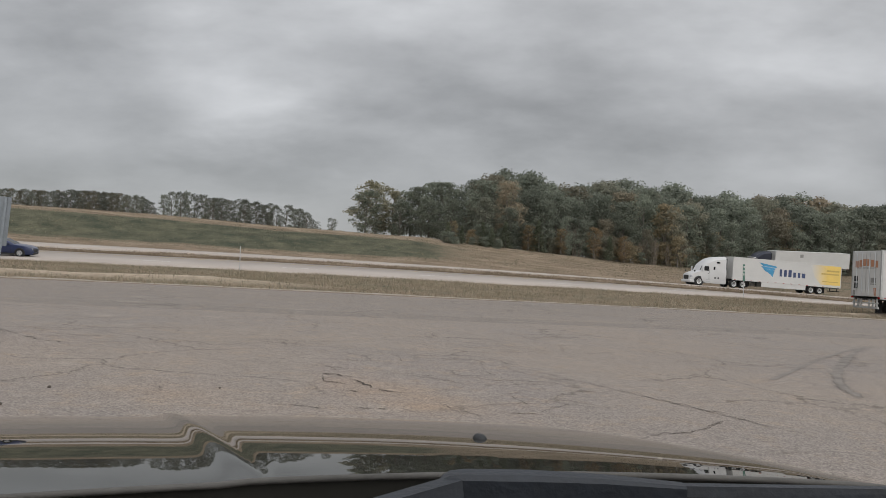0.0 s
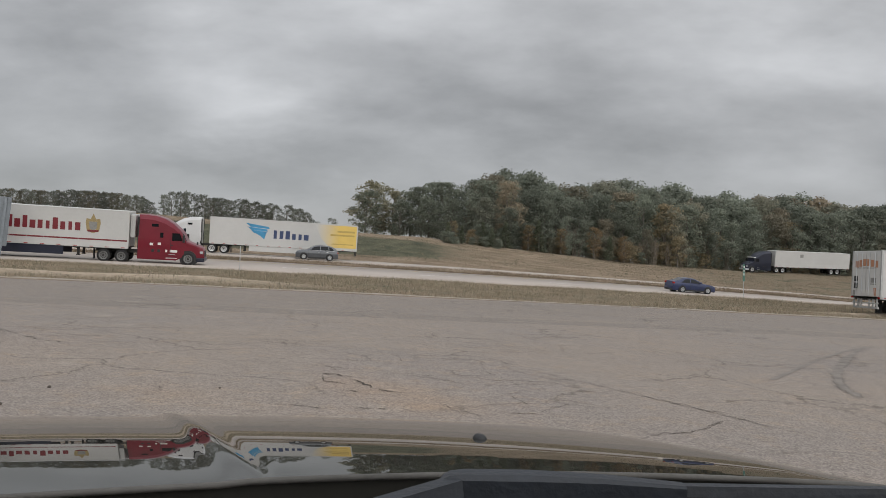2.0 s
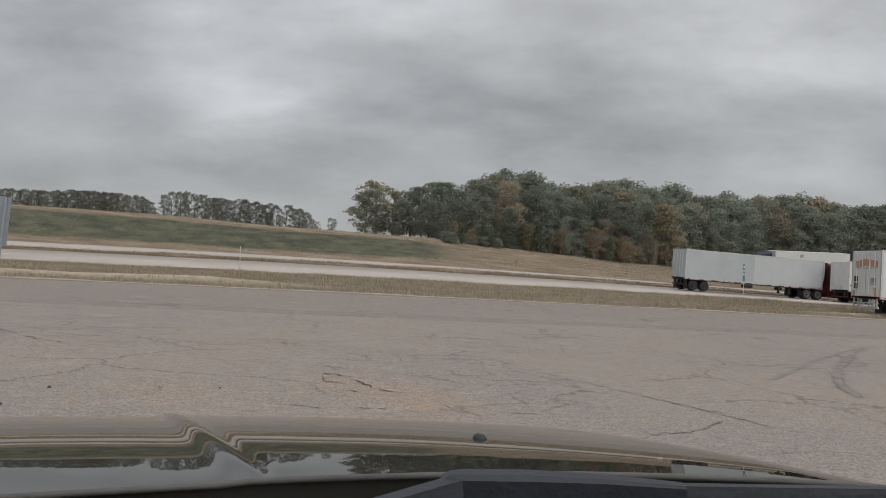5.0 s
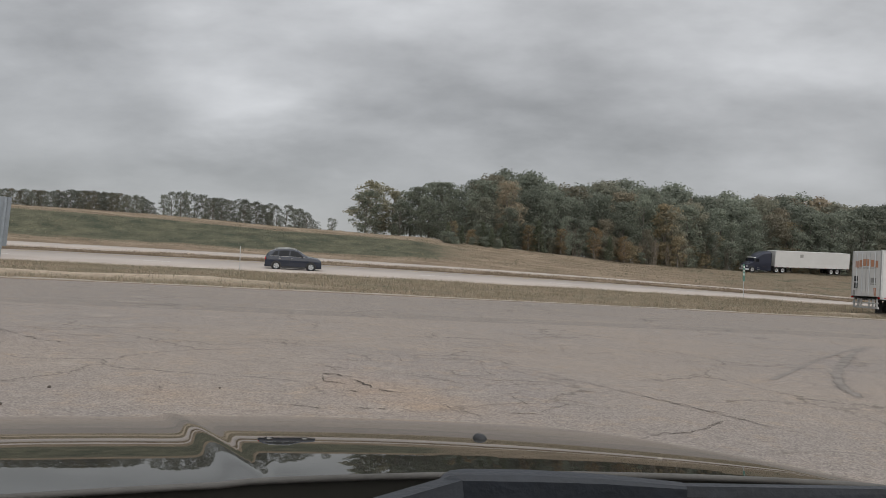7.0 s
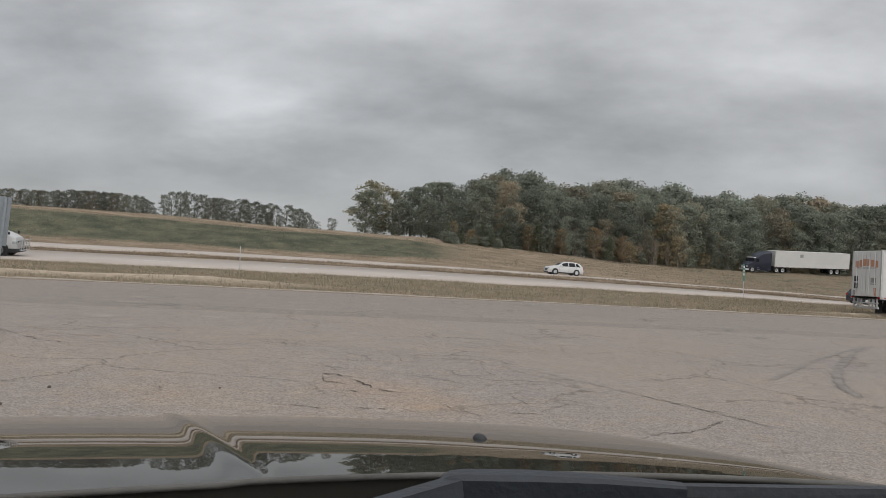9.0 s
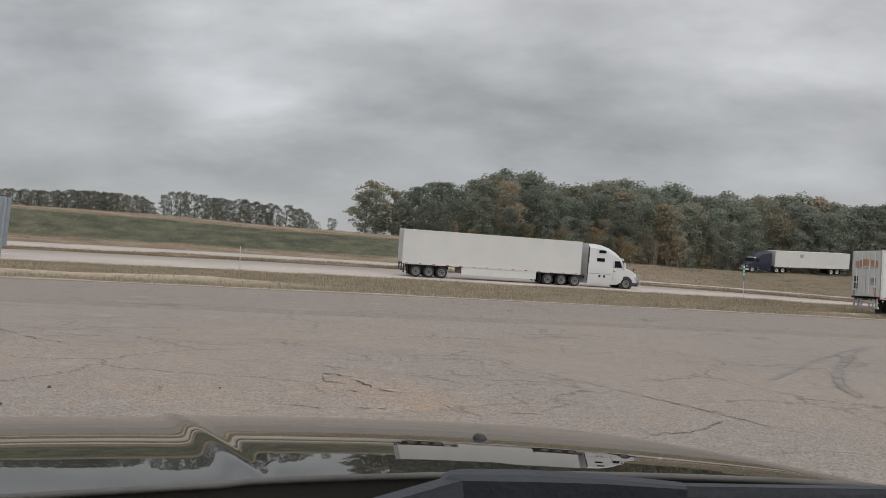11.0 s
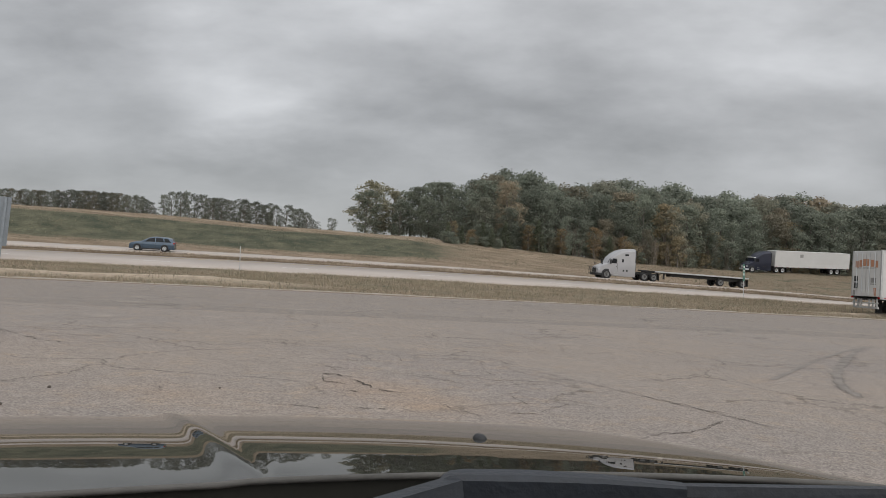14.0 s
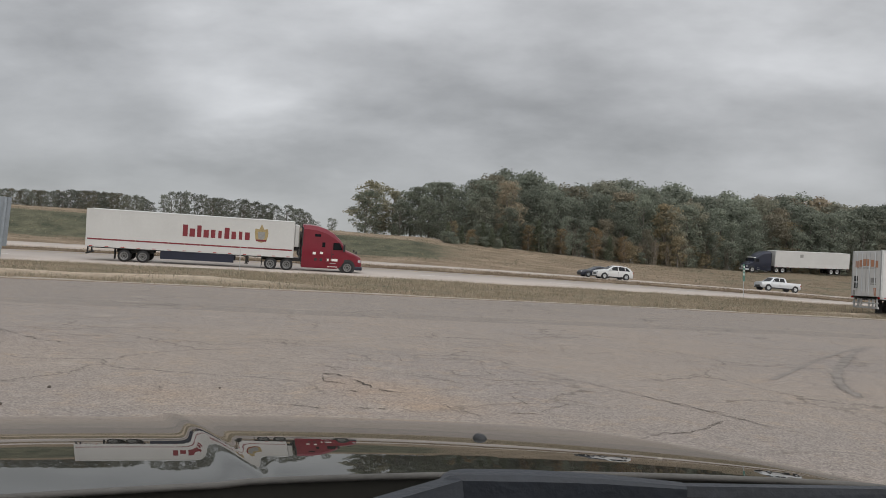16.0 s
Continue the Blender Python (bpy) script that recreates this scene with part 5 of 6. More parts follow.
def woods():
    rng = random.Random(11)
    oaks = [tagged(tree_kind(20 + i, 0.27 + 0.03 * (i % 3), 0.02 + 0.03 * (i % 3), clumps=36, cards=132, card=0.30, puff=1.25), OAK, "tree", "trees of the wood") for i in range(8)]
    inner = [tagged(tree_kind(30 + i, 0.28 + 0.03 * (i % 3), 0.15, clumps=26, cards=84, card=0.40, puff=1.4), OAK, "tree", "trees of the wood") for i in range(5)]
    tall = [tagged(tree_kind(40 + i, 0.36, 0.07, clumps=52, cards=75, card=0.34, leaf="leaf_crest", puff=1.05, airy=0.3), "open-crowned broadleaf tree on the hill crest", "tree", "trees on the crest") for i in range(4)]
    far = [tagged(tree_kind(60 + i, 0.29 + 0.03 * (i % 3), 0.10, clumps=34, cards=46, card=0.42, leaf="leaf_far", puff=1.05, airy=0.3), "far hazy broadleaf tree behind the hill", "tree", "trees behind the hill") for i in range(6)]
    cedars = [tagged(tree_kind(80 + i, 0.24, 0.04, clumps=40, cards=50, card=0.4, leaf="leaf_pine", name="cedar_tree", conic=True), "dark green cedar at the wood's edge", "tree", "cedars") for i in range(2)]
    rusty = [tagged(tree_kind(90 + i, 0.25, 0.08, clumps=30, cards=70, card=0.36, leaf="leaf_rust", name="young_tree", puff=1.1, airy=0.2), "young tree with rust-orange autumn leaves", "tree", "turning trees") for i in range(2)]
    shrubs = [tagged(tree_kind(100 + i, 0.42, 0.04, clumps=20, cards=100, card=0.6, leaf="leaf" if i else "leaf_rust", name="shrub", puff=1.9), "dull bushy undergrowth along the wood's edge", "shrub", "undergrowth") for i in range(3)]
    bare = [tagged(sapling_kind(130 + i), "leafless grey saplings at the wood's edge", "sapling", "bare saplings") for i in range(2)]
    used = set()

    def put(kinds, x, q, h, wide=1.0):
        k = next((c for c in kinds if c.name not in used), None) or rng.choice(kinds)
        s = h / 10.4
        if 46 < x < 92 and q < 134:
            q = 131.5 + (q % 2.5)  # clear of the parked truck
        m = Matrix.Translation(place(x, q, -0.1)) @ Matrix.Rotation(rng.random() * 6.28, 4, "Z") @ Matrix.Diagonal((s * wide, s * wide, s, 1))
        if k.name not in used:
            used.add(k.name)
            k.matrix_basis = m
            return k
        c = copy_thing(k, m)
        c.matrix_basis = m
        return c

    def sky_height(x, q):
        y = q + SL * x
        return EYE_H + y * float(np.interp(x / y, SKY_A, SKY_S)) - float(land(x, q))

    # the wood to the right: rows from its edge backwards
    for q0, gap, lo, hi in ((129, 4.6, 0.35, 0.75), (132.5, 4.4, 0.62, 0.92), (138, 4.6, 0.84, 1.02), (145, 4.8, 0.87, 1.05), (152, 4.8, 0.90, 1.07), (160, 5.2, 0.93, 1.07)):
        x = 6.0 + rng.random() * 3
        while x < 118:
            q = q0 + rng.uniform(-2, 2)
            if x / (q + SL * x) > 0.035:
                put(oaks if q0 < 144 else inner, x, q, sky_height(x, q) * rng.uniform(lo, hi), rng.uniform(0.75, 1.12))
            x += gap * rng.uniform(0.7, 1.15)
    x = 5.0
    while x < 115:
        put(shrubs, x, 127.5 + rng.uniform(-0.8, 5.5), rng.uniform(1.8, 5.0), rng.uniform(0.9, 1.4))
        x += rng.uniform(0.7, 1.6)
    for i in range(34):
        a = rng.uniform(0.16, 0.42)
        q = rng.uniform(126.6, 128.5)
        put(bare, a * q / (1 - SL * a), q, rng.uniform(4, 7), rng.uniform(0.8, 1.3))
    # trees on the crest, and the gap to their left
    for a, q, h, w in ((-0.092, 170, 1.0, 1.05), (-0.107, 165, 0.8, 0.9), (-0.070, 172, 0.97, 0.9), (-0.045, 168, 1.0, 1.0), (-0.060, 160, 0.8, 0.9),
                       (-0.030, 163, 1.0, 0.85), (-0.008, 166, 1.0, 0.9), (0.004, 160, 1.02, 0.95), (0.017, 164, 0.98, 0.8), (-0.02, 155, 0.75, 0.8),
                       (0.012, 150, 0.8, 0.85), (0.03, 146, 0.7, 0.8), (0.045, 150, 0.95, 0.9), (0.05, 141, 0.75, 0.9), (0.066, 142, 0.95, 0.9)):
        x = a * q / (1 - SL * a)
        put(tall if a < 0.02 else oaks, x, q, sky_height(x, q) * h * 1.06, w * 1.3)
    # low green bushes where the wood thins out
    for i in range(16):
        a, q = rng.uniform(-0.005, 0.075), rng.uniform(121, 126)
        put(shrubs[1:], a * q / (1 - SL * a), q, rng.uniform(1.0, 2.2), rng.uniform(1.0, 1.5))
    # the far line behind the hill
    a = -0.66
    while a < -0.165:
        q = rng.uniform(262, 300)
        x = a * q / (1 - SL * a)
        if not (-0.392 < a < -0.384):
            put(far, x, q, max(5.0, sky_height(x, q) * rng.uniform(0.93, 1.06)), rng.uniform(0.9, 1.15))
        a += rng.uniform(0.005, 0.013) if a > -0.385 else rng.uniform(0.004, 0.007)
    x = -0.152 * 268 / (1 + SL * 0.152)
    put(far, x, 268, sky_height(x, 268), 1.3)
    # edge of the wood: cedars, young turning trees
    for a, q, h in ((0.005, 125, 3.6), (0.025, 124.5, 3.4), (0.055, 125, 4.6), (0.065, 125, 3.6), (0.085, 126, 5.0), (0.13, 125.5, 6.0), (0.225, 125.5, 4.6)):
        x = a * q / (1 - SL * a)
        put(cedars, x, q, h, 1.2)
    for a, q, h in ((0.014, 126, 4.0), (0.205, 125.5, 6.0), (0.245, 125.5, 5.0), (0.30, 129, 12.5), (0.318, 125.5, 6.0), (0.115, 126, 5.0), (0.47, 132, 11.0), (0.16, 126, 5.0), (0.37, 132, 8.0)):
        x = a * q / (1 - SL * a)
        put(rusty, x, q, h, 1.15)


woods()


# ---- grass ----
def blades(name, mat, count, area, height, width, seed, label, keep=None):
    """Loose blades and stems as one tangle."""
    rng = np.random.default_rng(seed)
    x = rng.uniform(area[0], area[1], count)
    q = rng.uniform(area[2], area[3], count)
    if keep is not None:
        ok = rng.random(count) < keep(x, q)
        x, q = x[ok], q[ok]
    n = len(x)
    clump = 0.6 + 0.8 * (0.5 + 0.5 * np.sin(x * 1.1 + 2 * np.sin(q * 0.9)) * np.sin(q * 1.3 + np.sin(x * 0.7)))
    h = height * clump * rng.uniform(0.4, 1.25, n)
    z = ground_height(x, q)
    y = q + SL * x
    a = rng.uniform(0, math.pi, n)
    w = width * rng.uniform(0.5, 1.4, n)
    lx, ly = rng.normal(0, 0.35, n) * h, rng.normal(0, 0.35, n) * h
    v = np.empty((n, 3, 3))
    v[:, 0] = np.stack([x - np.cos(a) * w, y - np.sin(a) * w, z - 0.03], -1)
    v[:, 1] = np.stack([x + np.cos(a) * w, y + np.sin(a) * w, z - 0.03], -1)
    v[:, 2] = np.stack([x + lx, y + ly, z + h], -1)
    me = bpy.data.meshes.new(name)
    me.from_pydata(v.reshape(-1, 3).tolist(), [], np.arange(3 * n).reshape(-1, 3).tolist())
    me.materials.append(M[mat])
    return tagged(new(name, me), label, "grass", kind="stuff")


def ragged(x, q):
    return (1 - 0.9 * np.clip(bare(x, q) * 1.5, 0, 1)) * (0.35 + 0.65 * (np.sin(x * 0.35 + np.sin(q * 0.5) * 2) * np.sin(q * 0.6 + x * 0.13) > -0.35))


blades("dry_grass", "grass_dry", 130000, (-42, 58, 35.7, 60.8), 0.17, 0.011, 1, "dry tan grass on the verge", ragged)
blades("green_grass", "grass_green", 40000, (-42, 58, 36.2, 60.5), 0.16, 0.013, 2, "dull green grass among the dry stems", ragged)
blades("brown_weeds", "grass_brown", 60000, (-42, 58, 35.6, 60.0), 0.21, 0.012, 6, "dark brown weed clumps on the verge",
       lambda x, q: 0.9 * (np.sin(x * 0.9 + 3 * np.sin(q * 0.4)) * np.sin(q * 1.1 + 1.7 * np.sin(x * 0.5)) > 0.55) + 0.6 * (q < 37.2))
blades("brown_weeds", "median_weeds", 42000, (-55, 70, 72.6, 83.2), 0.17, 0.025, 3, "brown weeds on the median", ragged)
blades("hill_grass", "grass_green", 60000, (-95, 10, 99, 124), 0.13, 0.03, 4, "green grass on the bank", lambda x, q: np.clip((10 - x) / 18, 0, 1) * np.clip((120 - q) / 4, 0, 1))
blades("olive_grass", "grass_green", 30000, (2, 112, 95, 128), 0.16, 0.04, 9, "thin olive grass among the dry brown", lambda x, q: 0.25 + 0.55 * (np.sin(x * 0.31 + q * 0.9) * np.sin(q * 0.7 - x * 0.13) > 0.1))
blades("dry_grass", "grass_brown", 60000, (-95, 110, 94.4, 128), 0.14, 0.03, 5, "dry brown grass beside the far road", lambda x, q: 1 - 0.85 * np.clip((8 - x) / 18, 0, 1) * ((q > 99) & (q < 118)))


# ---- own car: bonnet, cowl and wipers seen from its seat ----
CAR_YAW = radians(12)
CAR = Matrix.Translation((-0.12, 0, 0)) @ Matrix.Rotation(CAR_YAW, 4, "Z")


def bonnet_z(u, v):
    """Height of the bonnet, u to the car's right and v ahead of the seat."""
    f = v - 0.88
    e = abs(u) / (0.99 - 0.08 * f)
    z = 1.192 - 0.062 * f - 0.060 * f * f - 0.030 * u * u
    z += 0.011 * max(0.0, -u) * f
    z -= 0.015 * max(0.0, (e - 0.84) / 0.16) ** 2
    # the flank on the car's right rolls off towards the wing
    z -= 0.022 * max(0.0, u - 0.30) ** 2
    z -= 0.9 * max(0.0, f - 1.40) ** 2
    # a pressed crease that runs forward and outward
    z -= 0.03 * u * (f - 0.3) + 0.004
    z += 0.021 * max(0.0, 0.6 - f) ** 2 * max(0.2, min(1.0, 0.5 + 1.2 * u)) - 0.003
    d = u - (0.066 - 0.2254 * (v - 1.0))
    k = 1 + 1.1 * max(0.0, f)
    return z + k * (0.0030 * math.exp(-(d / 0.016) ** 2) + 0.0030 / (1 + math.exp(-max(-60, min(60, d / 0.011)))))


def own_car():
    root = tagged(new("parked_car"), "dark glossy car bonnet with black wipers, parked on the lot", "car")
    root.matrix_basis = CAR
    bm = bmesh.new()
    nu, nv = 220, 110
    grid = []
    for j in range(nv + 1):
        f = 1.62 * (j / nv) ** 1.6
        hw = 0.99 - 0.08 * f - 0.25 * max(0, f - 1.3) ** 2
        row = []
        for i in range(nu + 1):
            u = hw * (2 * i / nu - 1)
            v = 0.88 + f - 0.10 * u * u * (1 - f / 1.62)
            row.append(bm.verts.new((u, v, bonnet_z(u, v))))
        grid.append(row)
    for j in range(nv):
        for i in range(nu):
            bm.faces.new((grid[j][i], grid[j][i + 1], grid[j + 1][i + 1], grid[j + 1][i]))
    # turned-down rim all round
    rim = [grid[0][i] for i in range(nu + 1)] + [grid[j][nu] for j in range(1, nv + 1)] + [grid[nv][i] for i in range(nu - 1, -1, -1)] + [grid[j][0] for j in range(nv - 1, 0, -1)]
    low = [bm.verts.new((v.co.x, v.co.y, v.co.z - 0.03)) for v in rim]
    for i in range(len(rim)):
        k = (i + 1) % len(rim)
        bm.faces.new((rim[i], low[i], low[k], rim[k]))
    hood = part("bonnet", bm, "hood_paint", root, "dark glossy bonnet")
    for f in hood.data.polygons:
        f.use_smooth = True
    hood.data.set_sharp_from_angle(angle=radians(50))
    # added strip: its colour stands in for the reflection in the bonnet's rear lip
    bm = bmesh.new()
    loops = []
    for u in np.linspace(-0.97, 0.97, 60):
        y, z = 0.876 - 0.10 * u * u, bonnet_z(u, 0.88 - 0.10 * u * u) + 0.0005
        loops.append([bm.verts.new((u, y + 0.0042 * math.cos(k * math.pi / 4), z + 0.0042 * math.sin(k * math.pi / 4))) for k in range(8)])
    for p0, p1 in zip(loops, loops[1:]):
        for k in range(8):
            bm.faces.new((p0[k], p1[k], p1[(k + 1) % 8], p0[(k + 1) % 8]))
    part("lip_strip", bm, "lip_reflection", root, "added matte grey strip for the reflection in the bonnet's rear lip", True)
    boxes("front_end", "hood_paint", root, [(-0.80, 0.80, 2.2, 2.56, 0.35, 0.66)], 0.08)
    boxes("grille", "black_plastic", root, [(-0.5, 0.5, 2.42, 2.58, 0.5, 0.64)], 0.02)
    for s in (-1, 1):
        boxes("fender", "hood_paint", root, [(s * 0.70, s * 0.91, 0.3, 2.45, 0.40, 0.92)], 0.08)
        boxes("headlight", "lamp", root, [(s * 0.52, s * 0.82, 2.3, 2.55, 0.66, 0.78)], 0.04)
        w = wheel(root, s * 0.80, 1.75, 0.36, 0.22)
        w.rotation_euler = (0, 0, radians(-90 if s > 0 else -90))
        SPINNING.pop()
    boxes("cowl", "black_plastic", root, [(-0.90, 0.92, 0.50, 0.84, 1.08, 1.135)], 0.01, "black plastic cowl")
    # cabin behind the bonnet, closed around the seat
    for s in (-1, 1):
        boxes("side_panel", "hood_paint", root, [(s * 0.86, s * 0.93, -2.6, 0.5, 0.40, 1.05)], 0.03)
        bm = bmesh.new()
        for a, b in (((0.84, 0.62, 1.08), (0.66, -0.10, 1.70)), ((0.86, -0.55, 1.05), (0.66, -0.60, 1.70)), ((0.86, -1.7, 1.05), (0.66, -1.60, 1.70)), ((0.8, -2.55, 1.05), (0.62, -2.2, 1.68))):
            rod(bm, (s * a[0], a[1], a[2]), (s * b[0], b[1], b[2]), 0.035)
        part("pillar", bm, "hood_paint", root)
        w = wheel(root, s * 0.80, -1.35, 0.36, 0.22)
        w.rotation_euler = (0, 0, radians(-90))
        SPINNING.pop()
    boxes("roof", "hood_paint", root, [(-0.70, 0.70, -2.25, -0.08, 1.70, 1.75)], 0.02)
    boxes("tailgate", "hood_paint", root, [(-0.85, 0.85, -2.68, -2.58, 0.40, 1.05)], 0.03)
    boxes("floor_pan", "chassis", root, [(-0.85, 0.85, -2.6, 0.5, 0.28, 0.36)])
    boxes("engine_bay", "chassis", root, [(-0.68, 0.68, 0.5, 2.2, 0.3, 0.75)])

    def on_bonnet(x, y):
        p = CAR.inverted() @ Vector((x, y, 0))
        return Vector((p.x, p.y, bonnet_z(p.x, p.y)))

    bm = bmesh.new()
    bmesh.ops.create_uvsphere(bm, u_segments=16, v_segments=10, radius=0.012,
                              matrix=Matrix.Translation(on_bonnet(0.073, 1.30)) @ Matrix.Diagonal((1, 1.5, 0.7, 1)))
    part("washer_nozzle", bm, "black_plastic", root, "black washer nozzle", True)
    for x, y, r in ((0.335, 1.12, 0.004), (-0.52, 1.88, 0.005)):
        bm = bmesh.new()
        bmesh.ops.create_icosphere(bm, subdivisions=2, radius=r, matrix=Matrix.Translation(on_bonnet(x, y)) @ Matrix.Diagonal((1.3, 1, 0.5, 1)))
        part("dropping", bm, "kerb", root, "pale dried dropping", True)
    return root


def wipers(root):
    """Arm and blade of a wiper, lying along the foot of the screen."""
    inv = CAR.inverted()

    def bar(bm, a, b, w0, w1, h, h1=None):
        a, b = Vector(a), Vector(b)
        side = (b - a).cross(Vector((0, 0, 1))).normalized()
        r = []
        for p, w, hh in ((a, w0, h), (b, w1, h if h1 is None else h1)):
            for dx, dz in ((-1, -hh), (1, -hh), (0.7, hh), (-0.7, hh)):
                r.append(bm.verts.new(inv @ (p + side * dx * w + Vector((0, 0, dz)))))
        for k in range(4):
            bm.faces.new((r[k], r[(k + 1) % 4], r[4 + (k + 1) % 4], r[4 + k]))
        bm.faces.new(r[:4])
        bm.faces.new(list(reversed(r[4:])))

    bm = bmesh.new()
    bar(bm, (-0.14, 0.66, 1.205), (0.02, 0.785, 1.219), 0.012, 0.015, 0.010)
    part("wiper_arm", bm, "wiper_rubber", root)
    bm = bmesh.new()
    rings = []
    for x, y, z, w, h in ((0.002, 0.790, 1.2175, 0.008, 0.006), (0.006, 0.792, 1.218, 0.012, 0.010), (0.014, 0.795, 1.2185, 0.015, 0.0128), (0.03, 0.797, 1.219, 0.016, 0.0138),
                          (0.10, 0.80, 1.219, 0.016, 0.0138), (0.18, 0.80, 1.220, 0.014, 0.0105), (0.266, 0.80, 1.2185, 0.011, 0.006)):
        rings.append([bm.verts.new(inv @ Vector((x, y + w * dy, z + h * dz))) for dy, dz in ((-1, -1), (1, -1), (1, 0.6), (0.7, 1), (-0.7, 1), (-1, 0.6))])
    for p0, p1 in zip(rings, rings[1:]):
        for k in range(6):
            bm.faces.new((p0[k], p1[k], p1[(k + 1) % 6], p0[(k + 1) % 6]))
    bm.faces.new(rings[0])
    bm.faces.new(rings[-1])
    part("wiper_cover", bm, "wiper_rubber", root, "dull blue-black wiper arm cover")
    bm = bmesh.new()
    bar(bm, (0.262, 0.802, 1.218), (0.66, 0.81, 1.220), 0.009, 0.007, 0.0055)
    part("wiper_blade", bm, "wiper_rubber", root)
    bm = bmesh.new()
    bar(bm, (-0.85, 0.60, 1.13), (-0.25, 0.70, 1.15), 0.012, 0.014, 0.012)
    part("wiper_blade", bm, "wiper_rubber", root)


# matte grey-tan of the rear lip's reflection, put in as base colour
M["lip_reflection"] = material("lip_reflection", (0.11, 0.104, 0.096), 0.7, var=0.3, scale=9, fine=90, bump=0.1)
M["wiper_rubber"] = material("wiper_rubber", (0.016, 0.021, 0.030), 0.5, var=0.35, scale=20, fine=120, bump=0.1)
M["hood_paint"] = material("hood_paint", (0.030, 0.029, 0.025), 0.012, var=0.1, scale=3, fine=60, bump=0.0, coat=0.0, spec=0.34)
wipers(own_car())


# ---- signs and posts ----
def big_sign():
    """Back of a large road sign on two posts, at the verge."""
    root = tagged(new("road_sign"), "back of a tall grey metal road sign on posts", "sign")
    base = place(-32.85, 54.5 + SL * 32.85)
    root.location = base
    boxes("sign_panel", "sign_back", root, [(-2.6, 0.42, -0.02, 0.02, 0.95, 4.6)], 0.01)
    for z in np.linspace(1.1, 4.5, 16):
        boxes("stiffener", "sign_back", root, [(-2.58, 0.40, -0.06, -0.021, z - 0.03, z + 0.03)])
    for x in (-2.0, 0.05):
        boxes("post", "sign_back", root, [(x - 0.09, x + 0.09, -0.16, -0.07, -0.3, 4.6)], 0.01)
    root.rotation_euler = (0, radians(4.0), radians(28))


def mile_post(x, q, h, mat):
    root = tagged(new("mile_marker" if mat else "delineator_post"), "green mile marker on a thin steel post" if mat else "thin steel delineator post on the verge", "sign")
    root.location = place(x, q)
    boxes("post", "steel", root, [(-0.03, 0.03, -0.02, 0.02, -0.2, h)], 0.005)
    if mat:
        pl = boxes("plate", "sign_green", root, [(-0.11, 0.11, -0.035, -0.022, h - 1.5, h)], 0.01)
        boxes("digit_bar", "white_mark", pl, [(-0.045, 0.045, -0.042, -0.036, h - 0.35 - 0.32 * k, h - 0.15 - 0.32 * k) for k in range(3)])
    root.rotation_euler = (0, 0, radians(12))


big_sign()
mile_post(26.75, 59.6, 3.1, True)
mile_post(-15.6, 60.2, 1.9, None)


# ---- traffic ----
def lane_pose(s, q_near, way):
    """Pose on a lane at s metres along it; q_near is its nearer wheel line; way +1 runs towards +x, -1 back."""
    x = s / NRM
    off = 1.05
    cx, q = x - off * SL / NRM, q_near + off * NRM
    p = place(cx, q, 0.035)
    t = (place(cx + 1.5, q) - place(cx - 1.5, q)).normalized()
    across = (place(cx, q + 0.9) - place(cx, q - 0.9))
    up = t.cross(across).normalized()
    if up.z < 0:
        up = -up
    t = t * way
    left = up.cross(t).normalized()
    m = Matrix((t, left, up)).transposed().to_4x4()
    m.translation = p
    return m


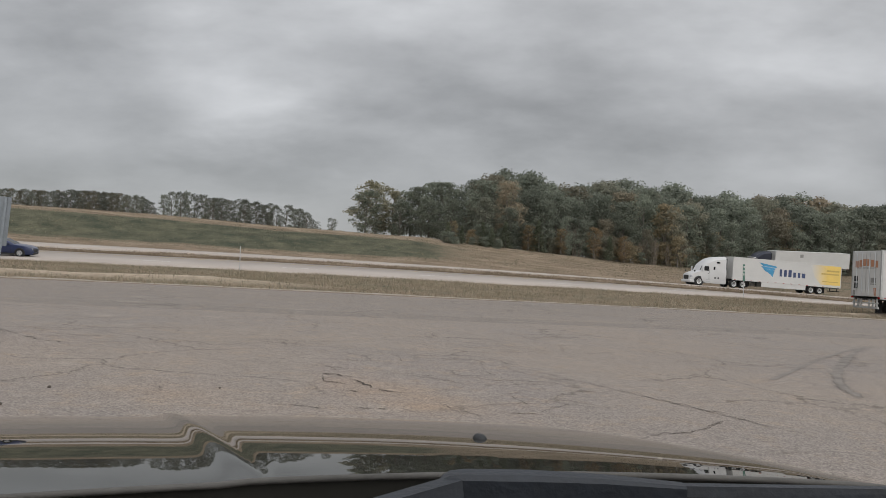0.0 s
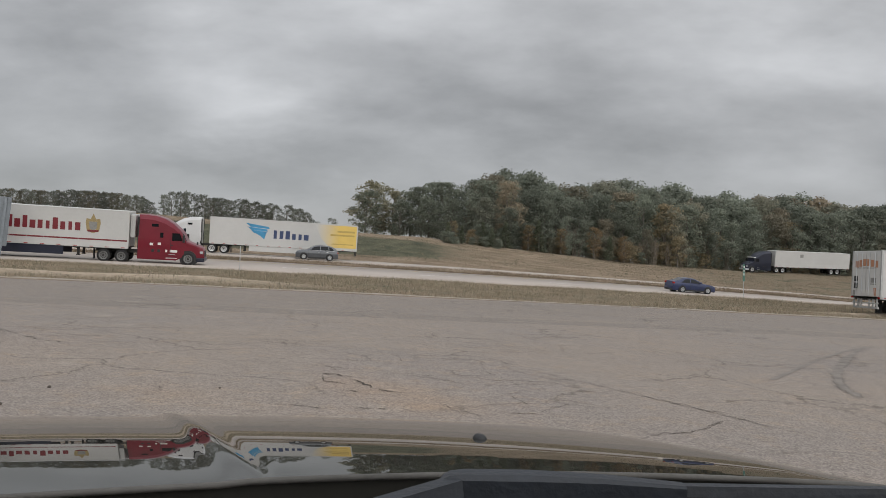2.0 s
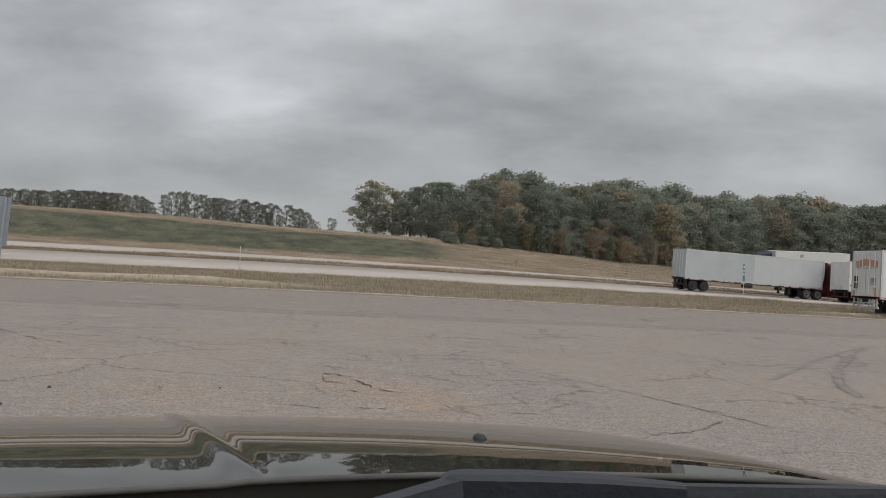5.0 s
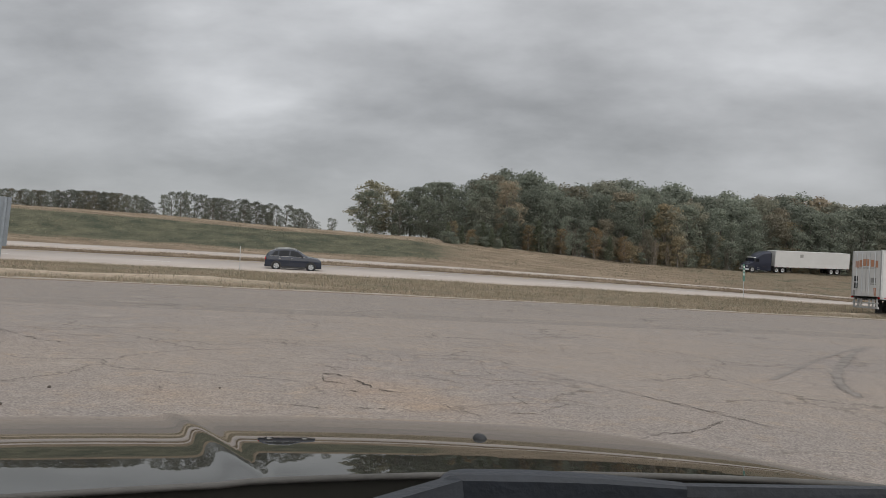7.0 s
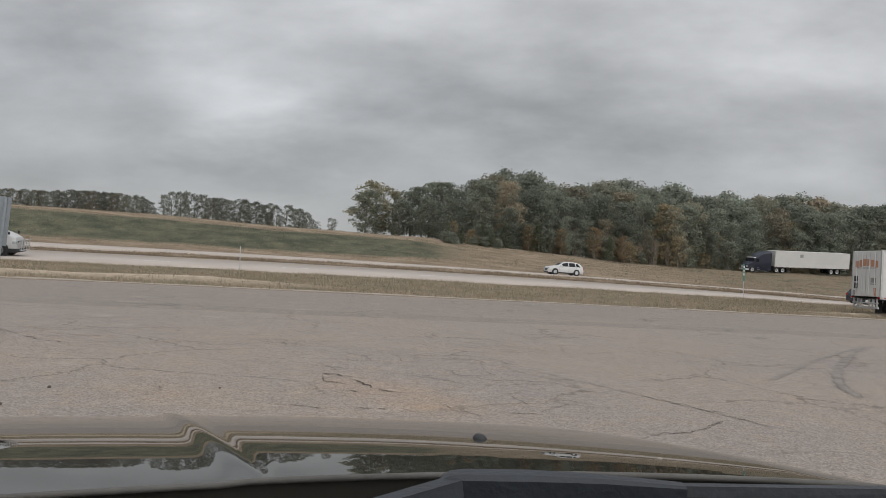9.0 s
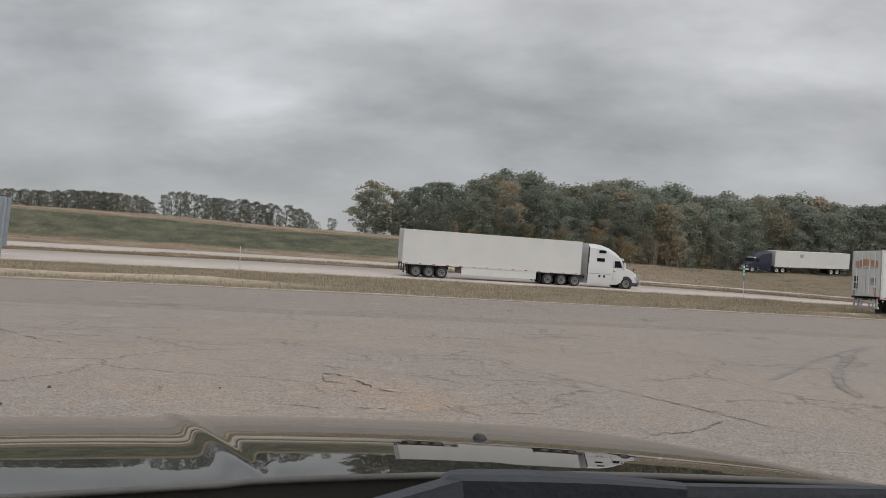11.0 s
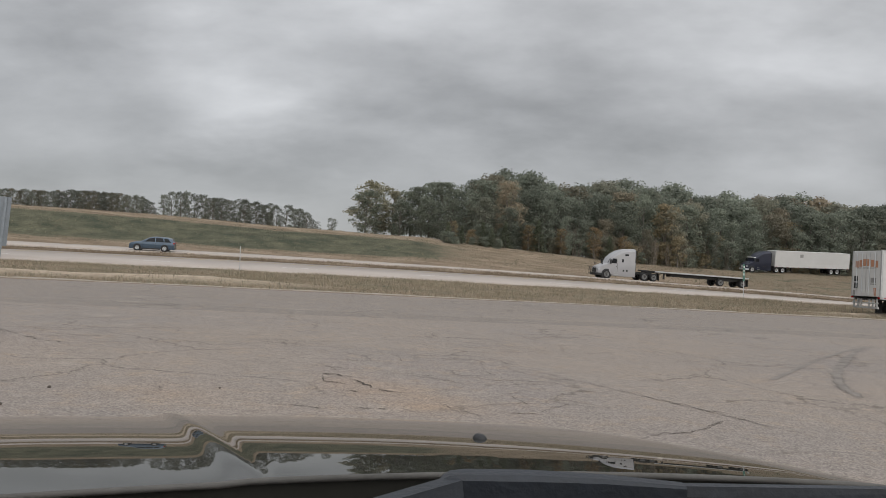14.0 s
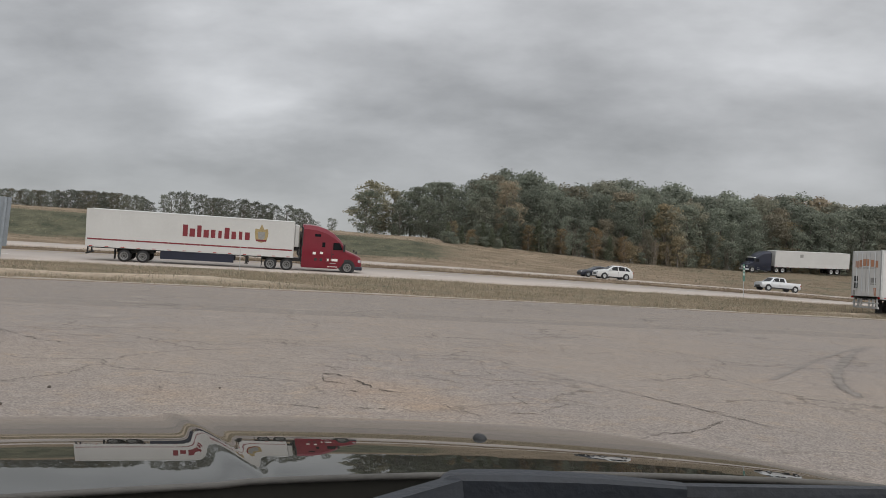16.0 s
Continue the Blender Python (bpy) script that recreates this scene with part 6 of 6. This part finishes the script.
N1, N2, F1, F2 = 64.5, 68.3, 85.2, 89.0
TRAFFIC = [
    (sedan("dark blue four-door sedan on the near carriageway", "blue_paint"), N1, 1, 30.2, -34.4, ((0, 0.7), (0.5, -0.55), (1, -0.15), (1.5, -0.35), (2, -0.1), (2.5, 0.6))),
    (truck_red(), N1, 1, 27.65, -76.5),
    (truck_old(), N2, 1, 28.3, -96.55),
    (suv("black sport utility car with chrome trim and roof rails", "dark_paint", tall=1.06, chrome=True, rails=True), N1, 1, 28.05, -207.85, ((6.5, -0.1), (7, 0.15), (8.5, 0.3), (9, 1.9))),
    (truck_white(), N1, 1, 26.2, -270.9),
    (truck_red("dull_rim"), N1, 1, 26.97, -439.85),
    (truck_mover(), F2, -1, -33.2, 34.4, ((0, -0.15), (0.5, 0.55), (1, -0.5), (1.5, -0.1), (2, 0.2))),
    (suv("grey sport utility car behind the moving van", "grey_paint", chrome=True), F1, -1, -37.0, 58.2, ((0, 1.8), (0.5, 1.7), (1, 0.2), (1.5, 0))),
    (suv("white sport utility car on the far carriageway", "white_paint"), F2, -1, -34.85, 328.1),
    (pickup("dark blue pickup truck", "navy_paint", 3.9), F2, -1, -33.78, 371.7),
    (wagon("steel blue estate car", "steel_blue"), F1, -1, -32.3, 418.6, ((12.5, -0.3), (13, -0.3), (13.5, 0.7), (14, 0.4), (14.5, -0.6))),
    (truck_flatbed(), F2, -1, -28.65, 422.0, ((13, -0.2), (13.5, 0.4), (14, 0.35), (14.5, -0.5), (15, -0.15), (15.5, 0.2))),
    (suv("white sport utility car close to a dark sedan", "white_paint"), F1, -1, -33.45, 555.4),
    (sedan("dark brown sedan beside a white car", "dark_paint"), F2, -1, -30.0, 498.9),
    (pickup("silver crew-cab pickup truck", "silver_paint", 4.1), F2, -1, -32.7, 567.9),
]

still = truck_parked()
still.matrix_basis = lane_pose(57.5 * NRM, 124.5, -1)
still = trailer_parked()
still.matrix_basis = Matrix.Translation(place(26.35, 46.0 - SL * 26.35)) @ pose(0, 0, 0, 0, 2.0, 8)


def motions():
    for thing, q, way, v, s0, *drift in TRAFFIC:
        rows = drift[0] if drift else ((0, 0),)
        add = [r[0] for r in rows], [r[1] for r in rows]
        walk(thing, [(t, lane_pose(s0 + v * t + float(np.interp(t, *add)), q, way)) for t in np.arange(0, 16.01, 0.5)])
    moving = {t[0] for t in TRAFFIC}
    for hub, thing, at in SPINNING:
        if thing in moving:
            walk(hub, [(t, pose(*at, 0, 80 * 4 * t, 0)) for t in np.arange(0, 16.01, 0.25)])


motions()
